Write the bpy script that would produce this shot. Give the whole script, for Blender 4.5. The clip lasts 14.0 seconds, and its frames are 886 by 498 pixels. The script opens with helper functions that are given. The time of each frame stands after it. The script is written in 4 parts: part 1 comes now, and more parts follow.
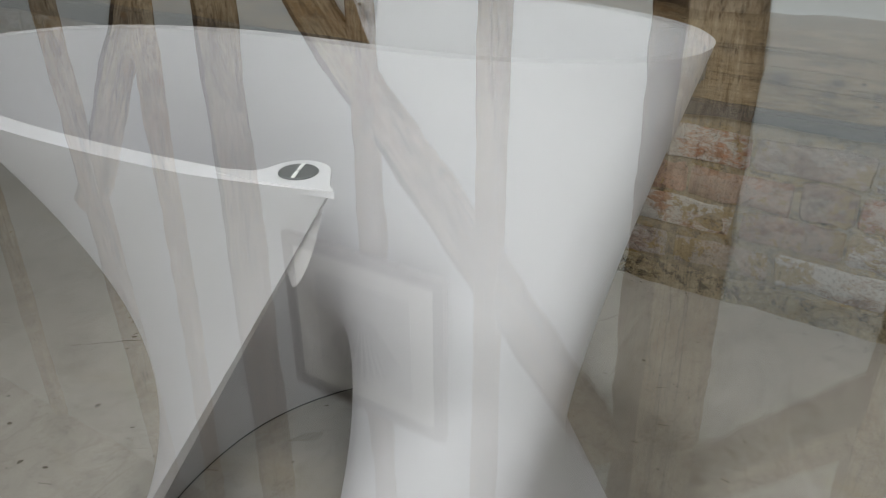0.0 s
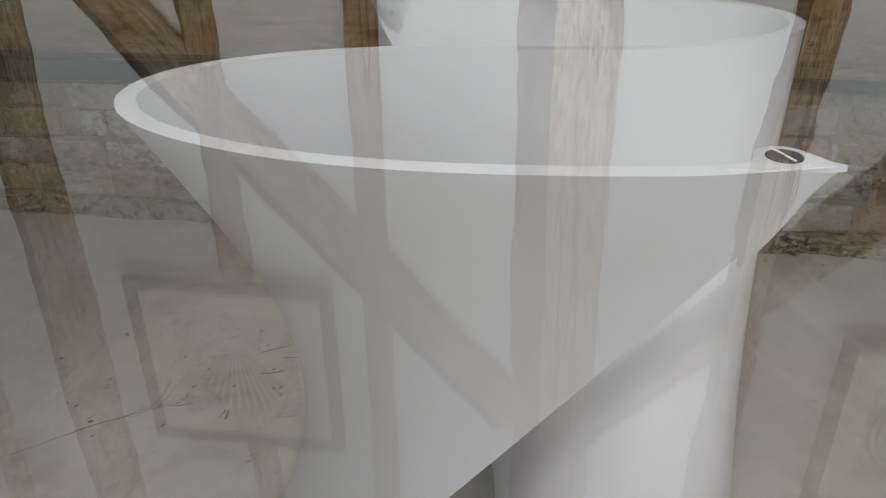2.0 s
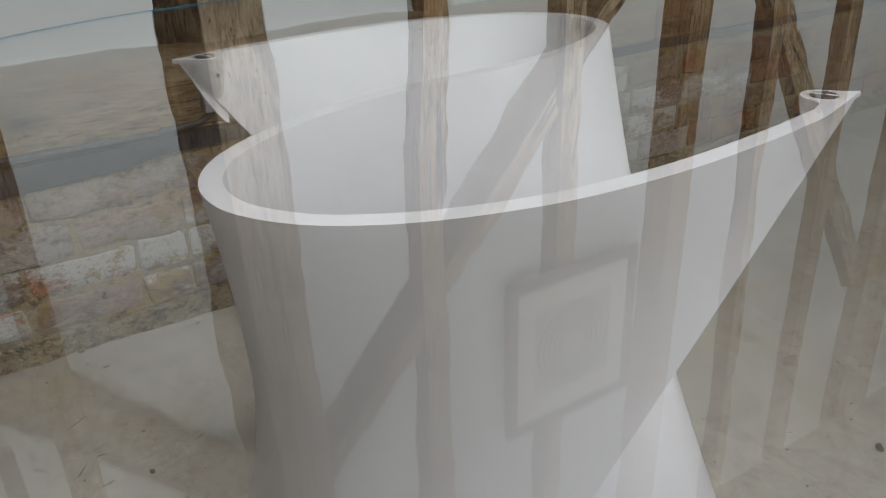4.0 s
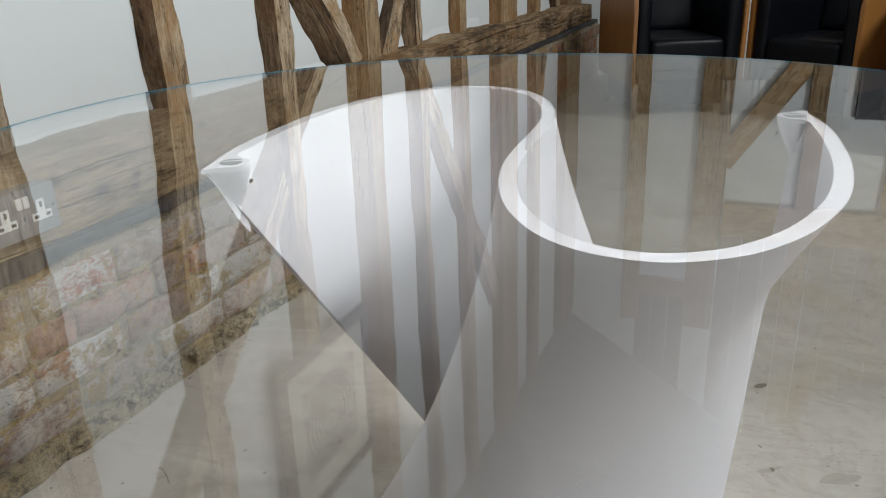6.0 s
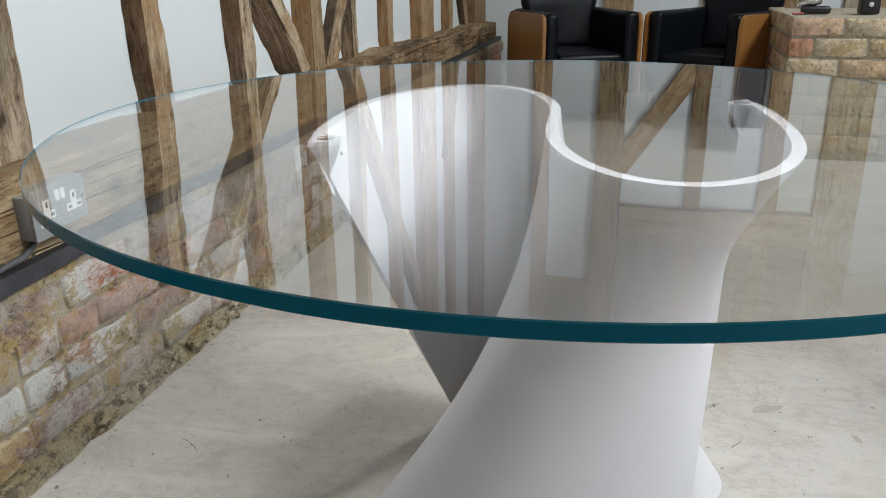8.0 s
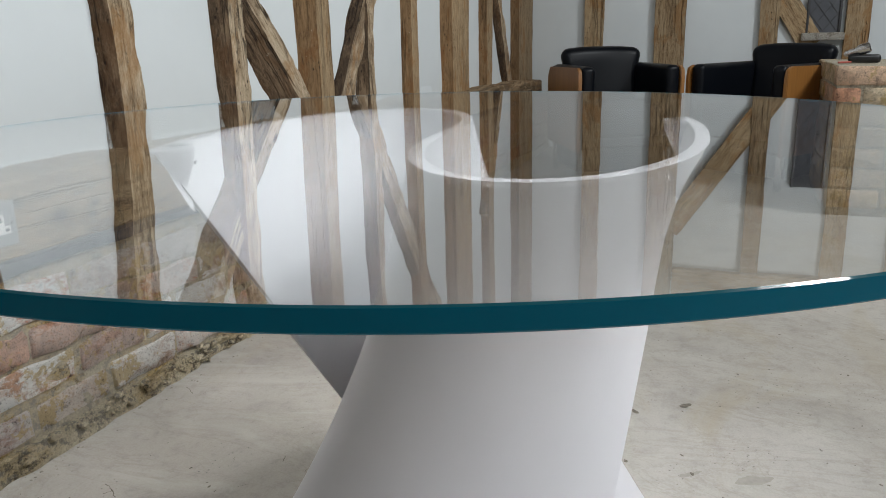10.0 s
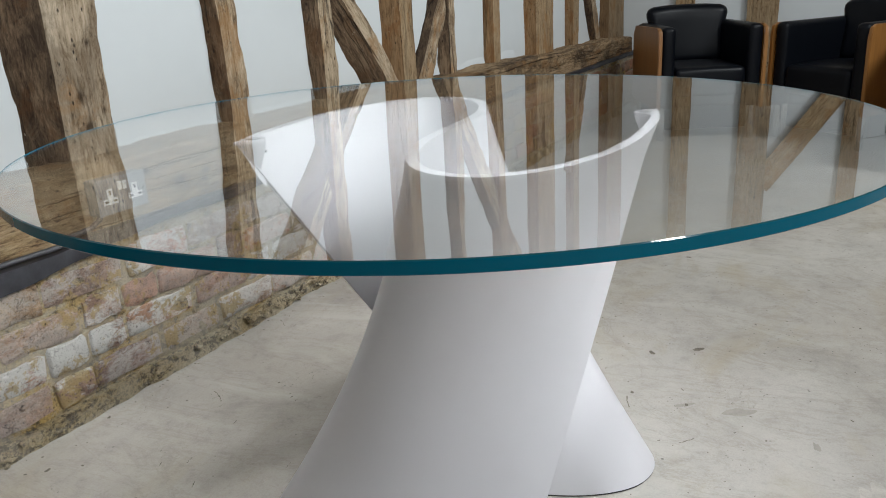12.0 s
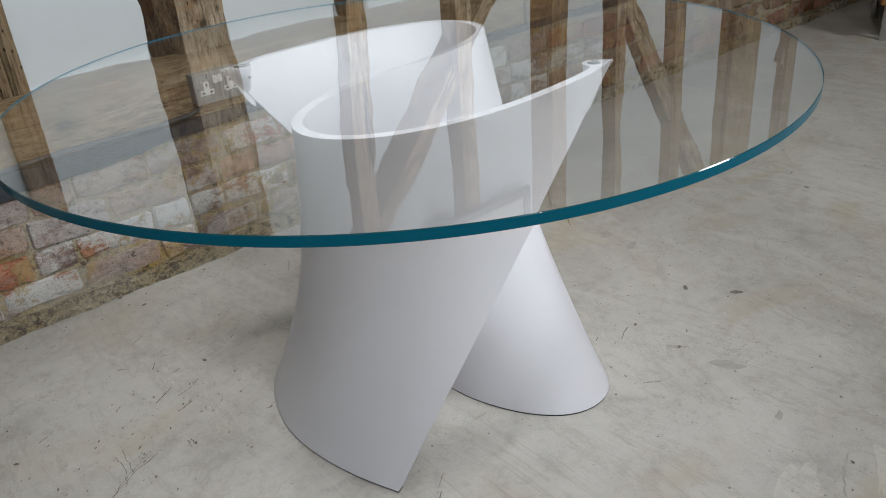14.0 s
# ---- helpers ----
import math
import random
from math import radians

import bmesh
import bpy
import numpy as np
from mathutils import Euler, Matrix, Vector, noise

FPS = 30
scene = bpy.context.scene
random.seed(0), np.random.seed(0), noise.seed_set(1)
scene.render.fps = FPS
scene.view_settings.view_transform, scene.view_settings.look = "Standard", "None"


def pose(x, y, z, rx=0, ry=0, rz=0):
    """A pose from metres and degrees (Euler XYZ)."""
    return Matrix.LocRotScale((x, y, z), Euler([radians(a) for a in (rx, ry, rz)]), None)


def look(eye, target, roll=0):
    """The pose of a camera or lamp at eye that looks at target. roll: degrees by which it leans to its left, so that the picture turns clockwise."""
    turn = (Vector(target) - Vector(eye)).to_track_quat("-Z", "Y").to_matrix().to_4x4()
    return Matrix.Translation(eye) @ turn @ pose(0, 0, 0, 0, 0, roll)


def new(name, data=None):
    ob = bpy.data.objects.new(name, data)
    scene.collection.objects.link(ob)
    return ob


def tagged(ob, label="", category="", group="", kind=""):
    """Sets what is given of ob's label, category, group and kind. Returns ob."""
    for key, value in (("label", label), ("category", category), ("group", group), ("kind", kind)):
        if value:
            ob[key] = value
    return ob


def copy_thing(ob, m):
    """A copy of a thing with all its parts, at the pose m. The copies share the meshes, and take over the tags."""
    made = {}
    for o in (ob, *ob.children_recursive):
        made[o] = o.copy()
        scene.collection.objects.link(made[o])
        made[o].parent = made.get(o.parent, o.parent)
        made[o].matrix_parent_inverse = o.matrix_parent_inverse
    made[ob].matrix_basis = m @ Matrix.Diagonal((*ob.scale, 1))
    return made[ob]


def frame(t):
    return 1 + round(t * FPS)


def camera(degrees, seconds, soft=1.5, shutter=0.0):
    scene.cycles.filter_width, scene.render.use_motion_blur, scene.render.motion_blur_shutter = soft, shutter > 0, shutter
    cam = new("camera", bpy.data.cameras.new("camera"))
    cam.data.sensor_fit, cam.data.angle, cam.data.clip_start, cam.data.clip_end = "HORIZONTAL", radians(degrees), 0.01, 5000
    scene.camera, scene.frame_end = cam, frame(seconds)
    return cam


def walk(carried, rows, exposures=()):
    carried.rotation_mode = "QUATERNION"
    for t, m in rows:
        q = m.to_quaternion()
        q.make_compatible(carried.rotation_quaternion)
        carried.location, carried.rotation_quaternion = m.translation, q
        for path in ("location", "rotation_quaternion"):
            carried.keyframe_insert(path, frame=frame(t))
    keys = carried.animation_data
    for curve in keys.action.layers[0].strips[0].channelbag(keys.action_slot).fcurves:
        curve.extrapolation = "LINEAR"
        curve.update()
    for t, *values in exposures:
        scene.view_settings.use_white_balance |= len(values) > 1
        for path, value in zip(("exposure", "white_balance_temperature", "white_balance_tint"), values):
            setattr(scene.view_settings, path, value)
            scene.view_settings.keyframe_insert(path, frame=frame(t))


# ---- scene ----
# ---- camera ----
cam = camera(59.3, 14.0, soft=1.0)
PATH = [
    (0, (0.7127, -0.9001, 0.9069), (-0.2475, 0.5897, -0.0198), -0.26),
    (0.5, (0.6455, -1.027, 0.9111), (-0.1802, 0.5618, 0.0198), 0.57),
    (1, (0.5823, -1.0849, 0.9233), (-0.1511, 0.5417, 0.0185), 0.41),
    (1.5, (0.419, -1.1136, 0.9235), (-0.1483, 0.5586, -0.0158), 0.03),
    (2, (0.2328, -1.0967, 0.9232), (-0.0211, 0.6492, -0.0198), -0.56),
    (2.3, (0.1281, -1.1069, 0.9221), (0.2032, 0.6657, -0.0012), -0.6),
    (2.5, (0.1023, -1.1, 0.8994), (0.3213, 0.6796, 0.0135), -1.05),
    (2.7, (0.0566, -1.1192, 0.902), (0.4143, 0.6452, 0.0312), -1.31),
    (4.8, (-0.483, -0.861, 0.929), (0.796, 0.425, 0.085), -1.2),
    (5, (-0.538, -0.841, 0.919), (0.838, 0.356, 0.097), -0.8),
    (5.5, (-0.612, -0.7, 0.914), (0.942, 0.284, 0.13), -1.3),
    (6, (-0.676, -0.544, 0.942), (1.033, 0.198, 0.215), -2.0),
    (6.5, (-0.794, -0.453, 0.954), (1.0, 0.082, 0.249), -2.2),
    (7, (-0.893, -0.395, 0.97), (0.924, 0.056, 0.266), -1.6),
    (7.5, (-0.949, -0.376, 0.954), (0.87, 0.084, 0.261), -1.0),
    (8, (-0.971, -0.416, 0.95), (0.845, 0.059, 0.258), -0.7),
    (10.5, (-0.756, -0.687, 0.841), (1.036, 0.041, 0.33), -1.4),
    (11, (-0.746, -0.726, 0.853), (0.999, 0.075, 0.295), -1.9),
    (11.5, (-0.829, -0.808, 0.894), (0.869, 0.063, 0.294), -2.6),
    (12, (-1.003, -0.922, 0.959), (0.649, 0.005, 0.319), -3.1),
    (12.5, (-1.117, -1.055, 1.075), (0.482, -0.095, 0.353), -3.0),
    (13, (-1.109, -1.148, 1.09), (0.432, -0.165, 0.277), -2.8),
    (13.5, (-0.959, -1.303, 1.088), (0.412, -0.147, 0.202), -3.7),
    (14, (-0.689, -1.439, 1.096), (0.425, -0.064, 0.165), -4.9),
]
walk(cam, [(t, look(eye, target, roll)) for t, eye, target, roll in PATH], exposures=[(0, -1.26, 6770, 7), (1, -1.31, 6770, 7), (2, -1.39, 6820, 9), (2.7, -1.52, 6820, 9), (5, -0.93, 6670, 8), (6.5, -0.51, 6570, 8), (7.5, -0.36, 6480, 8), (8.2, -0.36, 6450, 7), (10.5, -0.55, 6490, 8), (11.5, -0.51, 6480, 8), (12.5, -0.55, 6430, 7), (13.5, -0.73, 6390, 7), (14, -0.87, 6390, 8)])

# ---- world and light ----
world = bpy.data.worlds.new("sky")
scene.world = world
world.use_nodes = True
wn = world.node_tree.nodes
sky = wn.new("ShaderNodeTexSky")
sky.sky_type = "NISHITA"
sky.sun_disc = False
sky.sun_elevation, sky.sun_rotation = radians(42), radians(150)
wn["Background"].inputs["Strength"].default_value = 0.05
world.node_tree.links.new(sky.outputs["Color"], wn["Background"].inputs["Color"])


def area_light(name, eye, target, w, h, watts, color):
    """An area lamp set in one opening."""
    data = bpy.data.lights.new(name, "AREA")
    data.shape, data.size, data.size_y, data.energy, data.color = "RECTANGLE", w, h, watts, color
    ob = new(name, data)
    ob.matrix_world = look(eye, target)
    return ob


# unseen openings in the south slope (x0, x1, up the slope from, to): two follow shadows and a glint, two are added for
# fill
SLOPE, EAVE_Y, EAVE_Z = math.atan2(2.5, 3.6), -4.2, 1.8
ROOF_LIGHTS = ((0.0, 0.42, 3.78, 4.18), (-0.18, 0.12, 1.6, 2.25), (2.3, 3.0, 1.7, 2.4), (-2.4, -1.6, 2.62, 3.42))
DAY = (0.935, 0.97, 1.0)
for (x0, x1, v0, v1), watts in zip(ROOF_LIGHTS, (52, 68, 92, 1)):
    v = (v0 + v1) / 2
    down = Vector((0, math.sin(SLOPE), -math.cos(SLOPE)))
    eye = Vector(((x0 + x1) / 2, EAVE_Y + v * math.cos(SLOPE), EAVE_Z + v * math.sin(SLOPE))) + down * 0.03
    area_light("roof_daylight_and_fill", eye, eye + down, x1 - x0 - 0.06, v1 - v0 - 0.06, watts, DAY)
# added fill lamps in unseen south and west openings, to brighten base and wall
area_light("wall_fill", (-1.5, -4.12, 1.2), (-0.9, 0.0, 0.75), 2.8, 1.0, 31, DAY)
area_light("wall_fill", (-3.72, -3.0, 1.4), (0.0, -1.6, 0.7), 1.8, 1.2, 5, DAY)


# ---- materials ----
def material(name):
    m = bpy.data.materials.new(name)
    m.use_nodes = True
    return m, m.node_tree.nodes, m.node_tree.links, m.node_tree.nodes["Principled BSDF"]


def coords(n, l, scale=(1, 1, 1), space="Object"):
    tc, mp = n.new("ShaderNodeTexCoord"), n.new("ShaderNodeMapping")
    mp.inputs["Scale"].default_value = scale
    l.new(tc.outputs[space], mp.inputs["Vector"])
    return mp.outputs["Vector"]


def noise_tex(n, l, vec, scale, detail=6, rough=0.6, distort=0.0):
    t = n.new("ShaderNodeTexNoise")
    t.inputs["Scale"].default_value, t.inputs["Detail"].default_value = scale, detail
    t.inputs["Roughness"].default_value, t.inputs["Distortion"].default_value = rough, distort
    l.new(vec, t.inputs["Vector"])
    return t.outputs["Fac"]


def ramp(n, l, fac, stops):
    r = n.new("ShaderNodeValToRGB")
    while len(r.color_ramp.elements) < len(stops):
        r.color_ramp.elements.new(0.5)
    for e, (pos, col) in zip(r.color_ramp.elements, stops):
        e.position, e.color = pos, (*col, 1) if len(col) == 3 else col
    l.new(fac, r.inputs["Fac"])
    return r.outputs["Color"]


def mix(n, l, fac, a, b, mode="MIX"):
    x = n.new("ShaderNodeMix")
    x.data_type, x.blend_type = "RGBA", mode
    for key, v in ((0, fac), (6, a), (7, b)):
        if hasattr(v, "links"):
            l.new(v, x.inputs[key])
        else:
            x.inputs[key].default_value = v if key == 0 else (*v, 1)
    return x.outputs[2]


def bump(n, l, bsdf, height, strength, distance):
    b = n.new("ShaderNodeBump")
    b.inputs["Strength"].default_value, b.inputs["Distance"].default_value = strength, distance
    l.new(height, b.inputs["Height"])
    l.new(b.outputs["Normal"], bsdf.inputs["Normal"])


def g(v):
    return (v, v, v)


def make_concrete(name="worn_concrete", lift=1.0):
    m, n, l, b = material(name)
    v = coords(n, l)
    big = noise_tex(n, l, v, 0.8, 4, 0.5, 0.4)
    mid = noise_tex(n, l, v, 4.5, 9, 0.68, 0.5)
    small = noise_tex(n, l, v, 28, 7, 0.7, 0.3)
    fine = noise_tex(n, l, v, 190, 4, 0.75)
    base = ramp(n, l, big, [(0.36, (0.355, 0.325, 0.288)), (0.52, (0.395, 0.368, 0.333)), (0.66, (0.432, 0.408, 0.372))])
    c = mix(n, l, 0.9, base, ramp(n, l, mid, [(0.33, g(0.78)), (0.44, g(0.95)), (0.56, g(1.02)), (0.68, g(1.09))]), "MULTIPLY")
    c = mix(n, l, 0.9, c, ramp(n, l, small, [(0.35, g(0.88)), (0.45, g(1.0)), (0.64, g(1.05))]), "MULTIPLY")
    c = mix(n, l, 0.8, c, ramp(n, l, fine, [(0.36, g(0.90)), (0.5, g(1.0)), (0.64, g(1.05))]), "MULTIPLY")
    # yellowish stains
    ys = noise_tex(n, l, coords(n, l, (0.7, 1.6, 1)), 2.3, 6, 0.6, 1.0)
    c = mix(n, l, ramp(n, l, ys, [(0.53, g(0)), (0.70, g(0.6))]), c, (0.35, 0.30, 0.215))
    # trowel sweeps and dried water marks
    for turn, size, amount in ((0.5, 1.3, 0.42), (-0.9, 0.8, 0.42)):
        mp = n.new("ShaderNodeMapping")
        mp.inputs["Rotation"].default_value, mp.inputs["Scale"].default_value = (0, 0, turn), (1, 0.42, 1)
        l.new(v, mp.inputs["Vector"])
        sw = noise_tex(n, l, mp.outputs["Vector"], size * 3, 7, 0.65, 1.8)
        c = mix(n, l, ramp(n, l, sw, [(0.56, g(0)), (0.64, g(amount)), (0.68, g(0.0))]), c, (0.47, 0.45, 0.41))
        c = mix(n, l, ramp(n, l, sw, [(0.485, g(0)), (0.50, g(amount * 0.6)), (0.515, g(0))]), c, (0.24, 0.21, 0.17))
    # dark specks and pits of two sizes
    specks = None
    for size, gate_size, lo, hi in ((24, 9, 0.05, 0.10), (75, 5, 0.10, 0.17)):
        vs = n.new("ShaderNodeTexVoronoi")
        vs.inputs["Scale"].default_value = size
        l.new(v, vs.inputs["Vector"])
        few = ramp(n, l, noise_tex(n, l, v, gate_size, 3), [(0.55, g(0)), (0.60, g(1))])
        sp = mix(n, l, 1.0, ramp(n, l, vs.outputs["Distance"], [(lo, g(1)), (hi, g(0))]), few, "MULTIPLY")
        c = mix(n, l, mix(n, l, 1.0, sp, g(0.7), "MULTIPLY"), c, (0.10, 0.09, 0.08))
        specks = sp if specks is None else mix(n, l, 1.0, specks, sp, "ADD")
    c = mix(n, l, 1.0, c, g(lift), "MULTIPLY")
    l.new(c, b.inputs["Base Color"])
    l.new(ramp(n, l, mid, [(0.3, g(0.55)), (0.7, g(0.75))]), b.inputs["Roughness"])
    b.inputs["Specular IOR Level"].default_value = 0.3
    bump(n, l, b, mix(n, l, 1.0, mix(n, l, 0.4, mid, small), specks, "SUBTRACT"), 0.25, 0.003)
    return m


def make_plaster(name, col):
    m, n, l, b = material(name)
    v = coords(n, l)
    big, fine = noise_tex(n, l, v, 1.6, 4, 0.6, 0.3), noise_tex(n, l, v, 45, 5, 0.65)
    c = mix(n, l, 0.85, col, ramp(n, l, big, [(0.3, g(0.93)), (0.7, g(1.02))]), "MULTIPLY")
    l.new(c, b.inputs["Base Color"])
    b.inputs["Roughness"].default_value = 0.85
    b.inputs["Specular IOR Level"].default_value = 0.2
    bump(n, l, b, mix(n, l, 0.3, big, fine), 0.25, 0.004)
    return m


def make_timber(name, dark, mid_c, light, wear=0.5, knots=()):
    """Old hewn oak; the grain runs along the object's own z."""
    m, n, l, b = material(name)
    info = n.new("ShaderNodeObjectInfo")
    v0 = coords(n, l, (1, 1, 1))
    off = n.new("ShaderNodeVectorMath")
    off.operation = "MULTIPLY_ADD"
    off.inputs[1].default_value = (1, 1, 1)
    l.new(v0, off.inputs[0])
    sc = n.new("ShaderNodeMath")
    sc.operation, sc.inputs[1].default_value = "MULTIPLY", 37.0
    l.new(info.outputs["Random"], sc.inputs[0])
    l.new(sc.outputs[0], off.inputs[2])

    def stretched(z):
        mp = n.new("ShaderNodeMapping")
        mp.inputs["Scale"].default_value = (1, 1, z)
        l.new(off.outputs[0], mp.inputs["Vector"])
        return mp.outputs["Vector"]

    v1, v2, v3 = stretched(0.13), stretched(0.5), stretched(0.03)
    grain = noise_tex(n, l, v1, 120, 9, 0.8, 0.5)
    streak = noise_tex(n, l, v1, 22, 8, 0.72, 0.8)
    patch = noise_tex(n, l, v2, 4.5, 9, 0.72, 0.8)
    worn = noise_tex(n, l, v2, 22, 9, 0.8, 0.9)
    c = ramp(n, l, mix(n, l, 0.5, streak, grain), [(0.39, dark), (0.47, mid_c), (0.57, light)])
    c = mix(n, l, 0.9, c, ramp(n, l, grain, [(0.37, g(0.58)), (0.47, g(1.0)), (0.62, g(1.16))]), "MULTIPLY")
    c = mix(n, l, ramp(n, l, patch, [(0.41, g(wear)), (0.50, g(0))]), c, tuple(x * 0.9 for x in dark))
    rust = noise_tex(n, l, stretched(0.6), 7.5, 8, 0.7, 0.6)
    c = mix(n, l, ramp(n, l, rust, [(0.52, g(0)), (0.60, g(0.65))]), c, (mid_c[0] * 0.95, mid_c[1] * 0.70, mid_c[2] * 0.45))
    c = mix(n, l, ramp(n, l, worn, [(0.52, g(0)), (0.64, g(0.5 * wear + 0.12))]), c, tuple(min(1, x * 1.15) for x in light))
    c = mix(n, l, ramp(n, l, worn, [(0.37, g(0.5 * wear + 0.3)), (0.43, g(0))]), c, tuple(x * 0.35 for x in dark))
    # long drying checks
    check = noise_tex(n, l, v3, 26, 3, 0.5, 0.4)
    crack = ramp(n, l, check, [(0.475, g(0)), (0.495, g(1)), (0.505, g(1)), (0.525, g(0))])
    some = ramp(n, l, noise_tex(n, l, v2, 3.0, 2), [(0.50, g(0)), (0.58, g(1))])
    crack = mix(n, l, 1.0, crack, some, "MULTIPLY")
    c = mix(n, l, mix(n, l, 1.0, crack, g(min(0.85, wear * 1.6)), "MULTIPLY"), c, (0.02, 0.013, 0.009))
    # worm holes and pits
    vw = n.new("ShaderNodeTexVoronoi")
    vw.inputs["Scale"].default_value = 55
    l.new(v2, vw.inputs["Vector"])
    few = ramp(n, l, noise_tex(n, l, v2, 7, 3), [(0.52, g(0)), (0.58, g(1))])
    hole = mix(n, l, 1.0, ramp(n, l, vw.outputs["Distance"], [(0.10, g(0.9)), (0.2, g(0))]), few, "MULTIPLY")
    c = mix(n, l, hole, c, (0.02, 0.013, 0.009))
    # knots and nail holes
    vk = n.new("ShaderNodeTexVoronoi")
    vk.inputs["Scale"].default_value = 6
    l.new(v2, vk.inputs["Vector"])
    knot = ramp(n, l, vk.outputs["Distance"], [(0.025, g(0.8)), (0.06, g(0))])
    c = mix(n, l, knot, c, tuple(x * 0.3 for x in dark))
    # single large knots: along, across, size
    for along, across, size in knots:
        mp = n.new("ShaderNodeMapping")
        mp.inputs["Location"].default_value = (-across, 0, -along * 0.7)
        mp.inputs["Scale"].default_value = (1, 0, 0.7)
        l.new(v0, mp.inputs["Vector"])
        far = n.new("ShaderNodeVectorMath")
        far.operation = "LENGTH"
        l.new(mp.outputs["Vector"], far.inputs[0])
        wob = n.new("ShaderNodeMath")
        wob.operation, wob.inputs[1].default_value, wob.inputs[2].default_value = "MULTIPLY_ADD", 0.03, -0.015
        l.new(worn, wob.inputs[0])
        tot = n.new("ShaderNodeMath")
        l.new(far.outputs["Value"], tot.inputs[0])
        l.new(wob.outputs[0], tot.inputs[1])
        c = mix(n, l, ramp(n, l, tot.outputs[0], [(size * 0.6, g(0.9)), (size * 1.2, g(0.35)), (size * 2.6, g(0))]), c, tuple(x * 0.3 for x in dark))
    # flecks of old limewash
    fl = ramp(n, l, noise_tex(n, l, coords(n, l, (1, 1, 0.7)), 60, 3, 0.6), [(0.72, g(0)), (0.75, g(0.7))])
    c = mix(n, l, fl, c, (0.55, 0.50, 0.42))
    tone = ramp(n, l, info.outputs["Random"], [(0.0, (0.80, 0.78, 0.75)), (1.0, (1.15, 1.12, 1.06))])
    c = mix(n, l, 1.0, c, tone, "MULTIPLY")
    l.new(c, b.inputs["Base Color"])
    b.inputs["Roughness"].default_value = 0.8
    b.inputs["Specular IOR Level"].default_value = 0.25
    h = mix(n, l, 0.4, grain, mix(n, l, 0.5, streak, worn))
    bump(n, l, b, mix(n, l, 1.0, h, crack, "SUBTRACT"), 1.0, 0.012)
    return m


def limewash(n, l, amount):
    """Remains of limewash that run over bricks and joints alike."""
    geo = n.new("ShaderNodeNewGeometry")
    mp = n.new("ShaderNodeMapping")
    mp.inputs["Scale"].default_value = (0.8, 0.8, 1.5)
    l.new(geo.outputs["Position"], mp.inputs["Vector"])
    v = mp.outputs["Vector"]
    big, mid = noise_tex(n, l, v, 5.2, 5, 0.6, 0.6), noise_tex(n, l, v, 48, 9, 0.8, 0.8)
    f = mix(n, l, 0.45, big, mid)
    return ramp(n, l, f, [(0.445, g(0)), (0.465, g(amount * 0.5)), (0.49, g(amount * 0.6)), (0.505, g(amount))])


